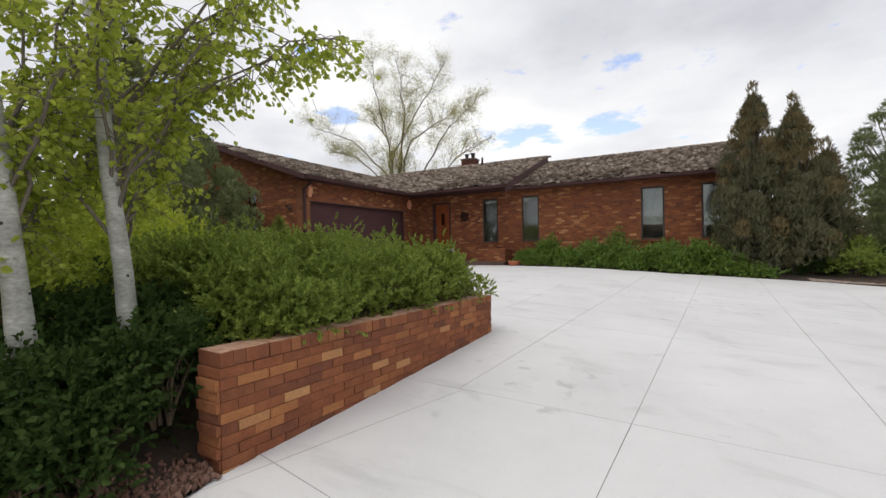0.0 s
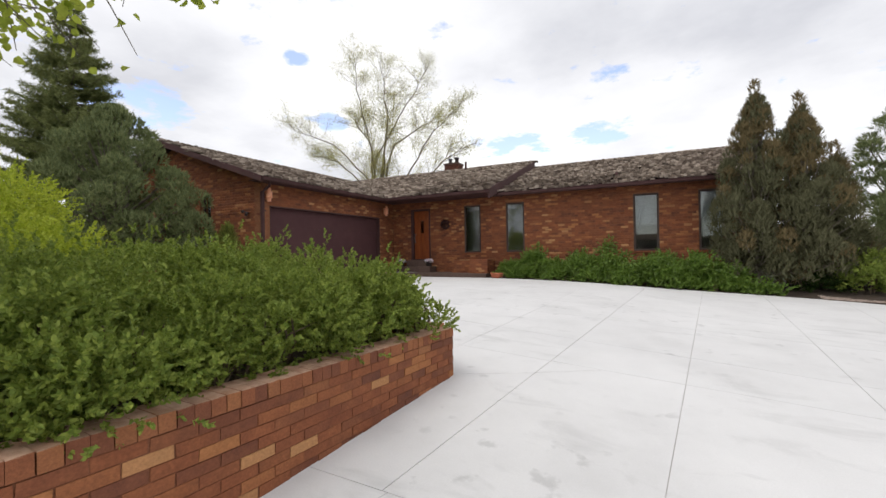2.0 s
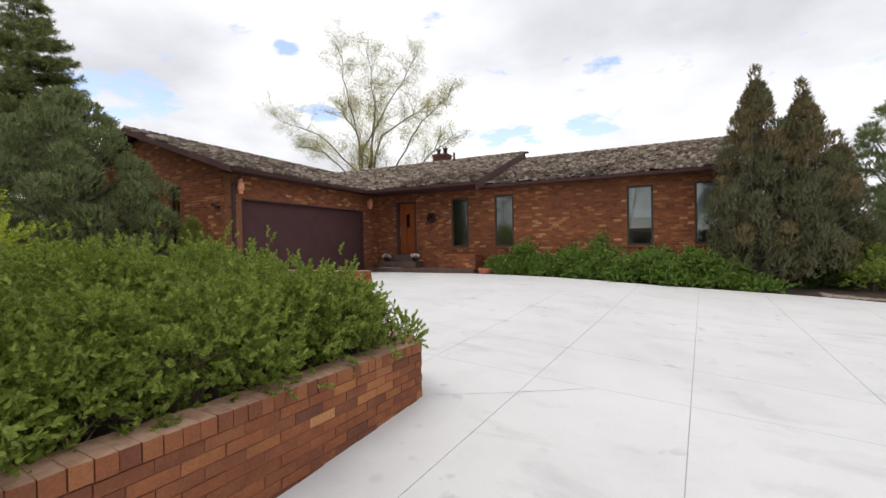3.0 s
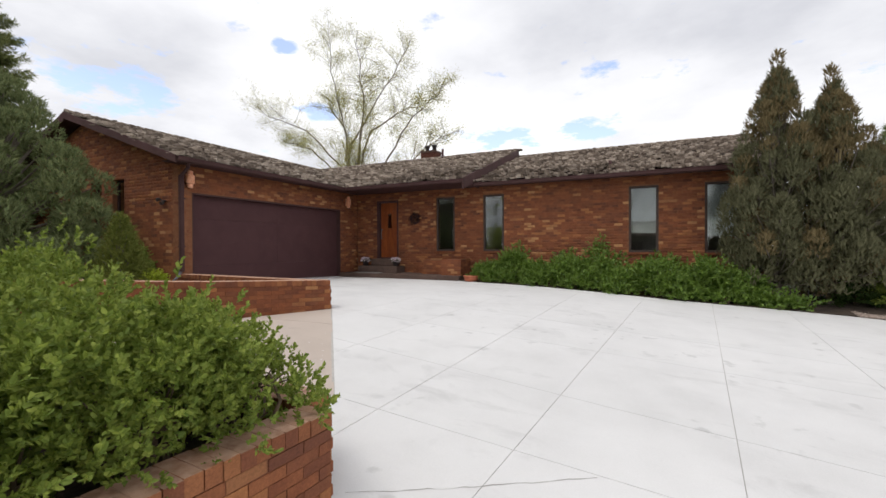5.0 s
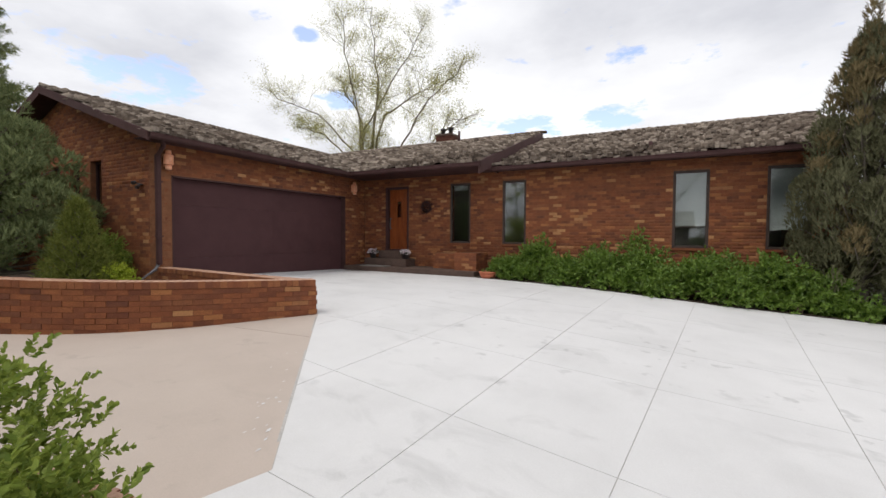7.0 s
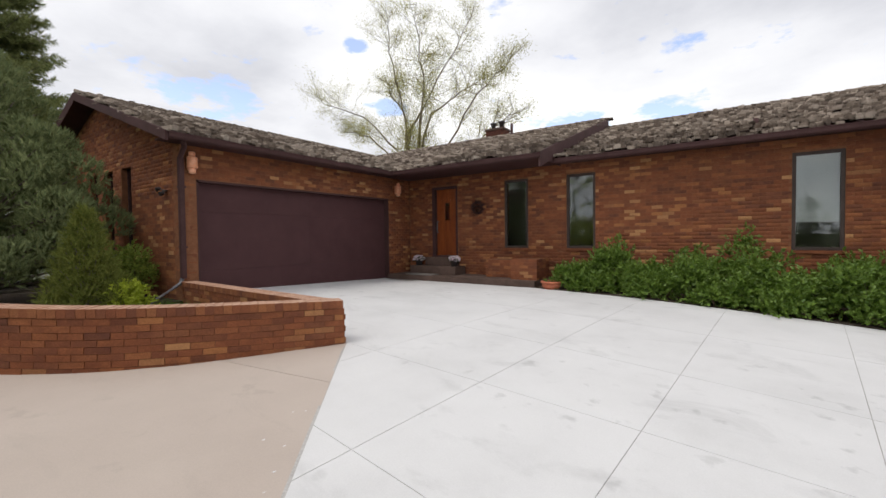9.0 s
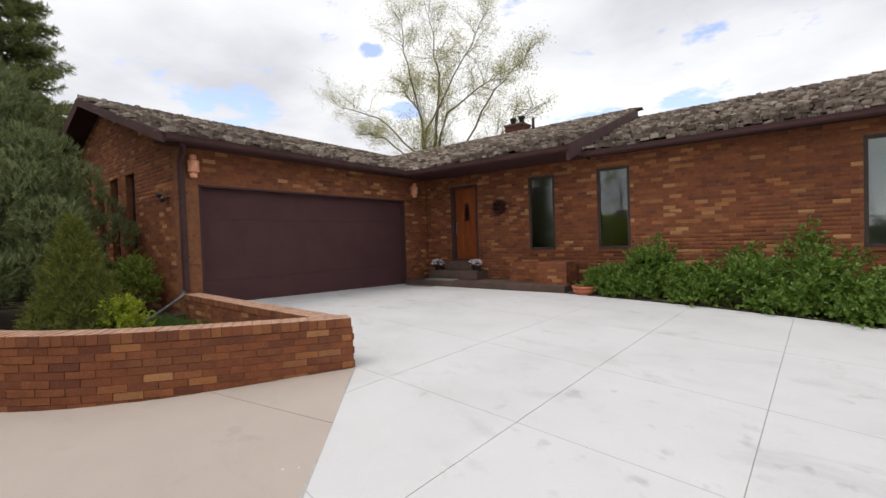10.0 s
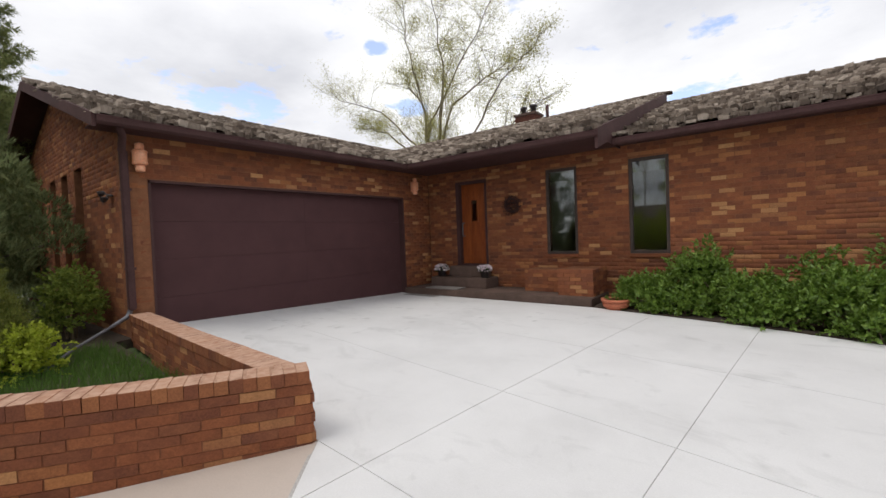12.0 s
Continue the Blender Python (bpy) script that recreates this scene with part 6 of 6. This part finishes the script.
def spring_tree(name, label, x, y, z0, tips, seed, twig_n, buds, thick=0.2, leaf=0.16):
    """A large tree barely in leaf: limbs to the given tips, forking into fine twigs with opening buds."""
    rnd = random.Random(seed)
    top = thing(name, label, "tree")
    top.location = (x, y, z0)
    bm = bmesh.new()
    tube(bm, [(0, 0, -0.3), (0.05, 0, 1.5), (0, 0, 3.2)], [thick * 1.5, thick * 1.1, thick], 10)
    part("trunk", bm, M_BARK, top)
    P, D = [], []

    def grow(bl, a, b, r, level):
        pts = limb(bl, a, b, r, r * 0.32, rnd, sag=0.0, parts=5, sides=5 if level else 7)
        ln = (b - a).length
        if level == 2:
            for q in pts[1:]:
                for _ in range(buds):
                    P.append(q + Vector((rnd.gauss(0, .2), rnd.gauss(0, .2), rnd.gauss(0, .2))))
                    D.append(Vector((rnd.gauss(0, 1), rnd.gauss(0, 1), rnd.gauss(0.3, 1))).normalized())
            return
        count = twig_n if level == 0 else 6
        d = (b - a).normalized()
        for k in range(count):
            t = 0.28 + 0.72 * (k + rnd.random()) / count
            i = min(4, int(t * 5))
            p = pts[i].lerp(pts[i + 1], t * 5 - i)
            e = (d * 0.55 + Vector((rnd.gauss(0, .6), rnd.gauss(0, .6), rnd.gauss(0.2, .5)))).normalized()
            grow(bl, p, p + e * ln * (0.40 if level == 0 else 0.5) * rnd.uniform(0.6, 1.15) * (1.2 - 0.5 * t), r * 0.34, level + 1)

    base = Vector((x, y, z0))
    for src, *knees, tip in tips:
        bl = bmesh.new()
        stops = [Vector((0, 0, src))] + [Vector(k) - base for k in knees] + [Vector(tip) - base]
        r = thick * 0.46
        for u, v in zip(stops, stops[1:-1]):
            limb(bl, u, v, r, r * 0.72, rnd, parts=4, sides=7)
            r *= 0.72
            d = (v - u).normalized()
            for _ in range(9):
                p = u.lerp(v, rnd.uniform(0.35, 1.0))
                e = (d * 0.8 + Vector((rnd.gauss(0, .6), rnd.gauss(0, .6), rnd.gauss(0.2, .4)))).normalized()
                grow(bl, p, p + e * rnd.uniform(0.9, 2.4), r * 0.26, 1)
        grow(bl, stops[-2], stops[-1], r, 0)
        part("limb", bl, M_LIMB, top)
    leaf_cloud("opening_leaves", np.array(P), np.array(D), leaf, leaf * 0.62, M_BUD, top, round_leaf=False)
    return top


spring_tree("budding_tree", "large grey-barked tree with pale opening buds behind the house", -17.7, 25.0, 0.6,
            [(3.4, (-17.9, 25.0, 8.0), (-18.9, 25.2, 11.4), (-19.7, 25.3, 16.0)), (3.6, (-17.0, 25.0, 7.0), (-16.6, 24.9, 10.0), (-16.9, 24.8, 15.2)), (3.4, (-17.8, 25.1, 8.2), (-16.4, 25.4, 10.2), (-13.9, 25.8, 13.9)),
             (2.8, (-15.2, 25.0, 6.6), (-13.6, 25.1, 8.9), (-11.2, 25.2, 11.0)), (3.0, (-18.2, 25.0, 6.7), (-20.5, 24.9, 8.9), (-25.6, 24.8, 11.6)), (2.6, (-18.6, 25.2, 6.2), (-21.3, 25.4, 8.4), (-23.9, 25.6, 9.2)),
             (2.4, (-14.8, 25.4, 6.0), (-11.4, 25.8, 8.4)), (3.6, (-18.4, 25.6, 9.0), (-20.7, 26.2, 12.2)), (3.4, (-16.4, 25.4, 9.0), (-13.2, 26.0, 10.6)), (3.6, (-17.6, 26.0, 9.0), (-18.0, 26.8, 13.6))], 51, 19, 7, thick=0.17, leaf=0.09)

# ---- across the street, seen only in the window glass ----
tagged(part("road", boxed((-200, -22, -0.02), (200, -14, 0.06)), M_ASPHALT), "plain asphalt road in front of the property", "road", kind="structure")


def far_house():
    top = thing("neighbour_house", "low tan house with a dark roof across the street", "house")
    top.location = (-8, -34, 0)
    part("wall", boxed((-9, -4, -0.2), (9, 4, 2.9)), M_SIDING, top)
    bm = bmesh.new()
    prism_pts = [(-9.6, -4.7, 2.8), (9.6, -4.7, 2.8), (9.6, 4.7, 2.8), (-9.6, 4.7, 2.8), (-9.6, 0, 4.9), (9.6, 0, 4.9)]
    v = [bm.verts.new(p) for p in prism_pts]
    for f in ((0, 1, 5, 4), (2, 3, 4, 5), (0, 4, 3), (1, 2, 5), (3, 2, 1, 0)):
        bm.faces.new([v[k] for k in f])
    part("roof", bm, M_SHAKE, top)
    for x in (-6, -2.5, 3, 6.5):
        w = part("window", boxed((x - 0.7, 4.0, 1.0), (x + 0.7, 4.05, 2.2)), M_FRAME, top)


far_house()
spring_tree("budding_tree", "bare spreading tree across the street", -3, -24, 0, [(2.5, (-6, -24, 9)), (2.5, (-3.5, -23, 11)), (2.5, (-1, -25, 10)), (2.2, (1.5, -24, 8)), (2.2, (-7.5, -25, 7))], 61, 8, 1, thick=0.2)
spring_tree("budding_tree", "bare spreading tree across the street", 9, -26, 0, [(2.5, (6, -26, 9)), (2.5, (9.5, -25, 11)), (2.5, (12, -26, 9))], 62, 8, 1, thick=0.2)
spring_tree("budding_tree", "bare spreading tree on the far side of the front garden", -11.6, -14, 0, [(2.5, (-14.5, -14, 8.5)), (2.5, (-12.5, -13, 10)), (2.5, (-10.5, -15, 9.5)), (2.2, (-8.6, -14, 7.5))], 63, 8, 1, thick=0.16)
plume_tree("pine_tree", "tall dark evergreen at the street corner", -18.2, -11.5, 0, pine_plumes(9.5, 3.2, 14, 90), M_PINE, 30, 4500, 0.24, 0.07, 0.4, stemr=0.12)
plume_tree("pine_tree", "dark evergreen across the street", 4, -29, 0, pine_plumes(5.5, 2.6, 13, 50), M_PINE, 27, 2500, 0.2, 0.05, 0.4, stemr=0.1)

# ---- laid pieces: bricks, caps and shakes ----
BRICK_MESHES = [piece_mesh("brick", M_BRICK, (0.1965, 0.05, 0.0625), 0.0018, k, 0.0015) for k in range(6)]
SOOTY_MESHES = [piece_mesh("brick", M_SOOT, (0.1955, 0.05, 0.0600), 0.0020, 60 + k, 0.0018) for k in range(4)]
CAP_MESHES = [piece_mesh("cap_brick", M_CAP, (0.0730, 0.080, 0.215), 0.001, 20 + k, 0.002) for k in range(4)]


def shake_mesh(seed):
    rnd = random.Random(seed)
    bm = bmesh.new()
    xs = (-0.08, -0.03, 0.03, 0.08)
    rows = []
    for y, t, j in ((0.0, 0.046, 0.025), (0.36, 0.004, 0.004)):
        hi = [bm.verts.new((x, y + rnd.uniform(-j, j), t + rnd.uniform(-0.005, 0.005))) for x in xs]
        lo = [bm.verts.new((v.co.x, v.co.y, -0.002)) for v in hi]
        rows.append((hi, lo))
    (h0, l0), (h1, l1) = rows
    for k in range(3):
        bm.faces.new((h0[k], h0[k + 1], h1[k + 1], h1[k]))
        bm.faces.new((l0[k + 1], l0[k], h0[k], h0[k + 1])[::-1])
    bm.faces.new((h0[0], h1[0], l1[0], l0[0]))
    bm.faces.new((h1[3], h0[3], l0[3], l1[3]))
    bmesh.ops.recalc_face_normals(bm, faces=bm.faces)
    me = bpy.data.meshes.new("shake")
    bm.to_mesh(me)
    bm.free()
    me.materials.append(M_SHAKE)
    return me


SHAKE_MESHES = [shake_mesh(40 + k) for k in range(7)]
for top, places, near, limit, kind in brick_jobs:
    lay("brick", top, {"cap": CAP_MESHES, "soot": SOOTY_MESHES}.get(kind, BRICK_MESHES), places, near, limit)
for top, places, near in shake_jobs:
    lay("shake", top, SHAKE_MESHES, places, near, 300)
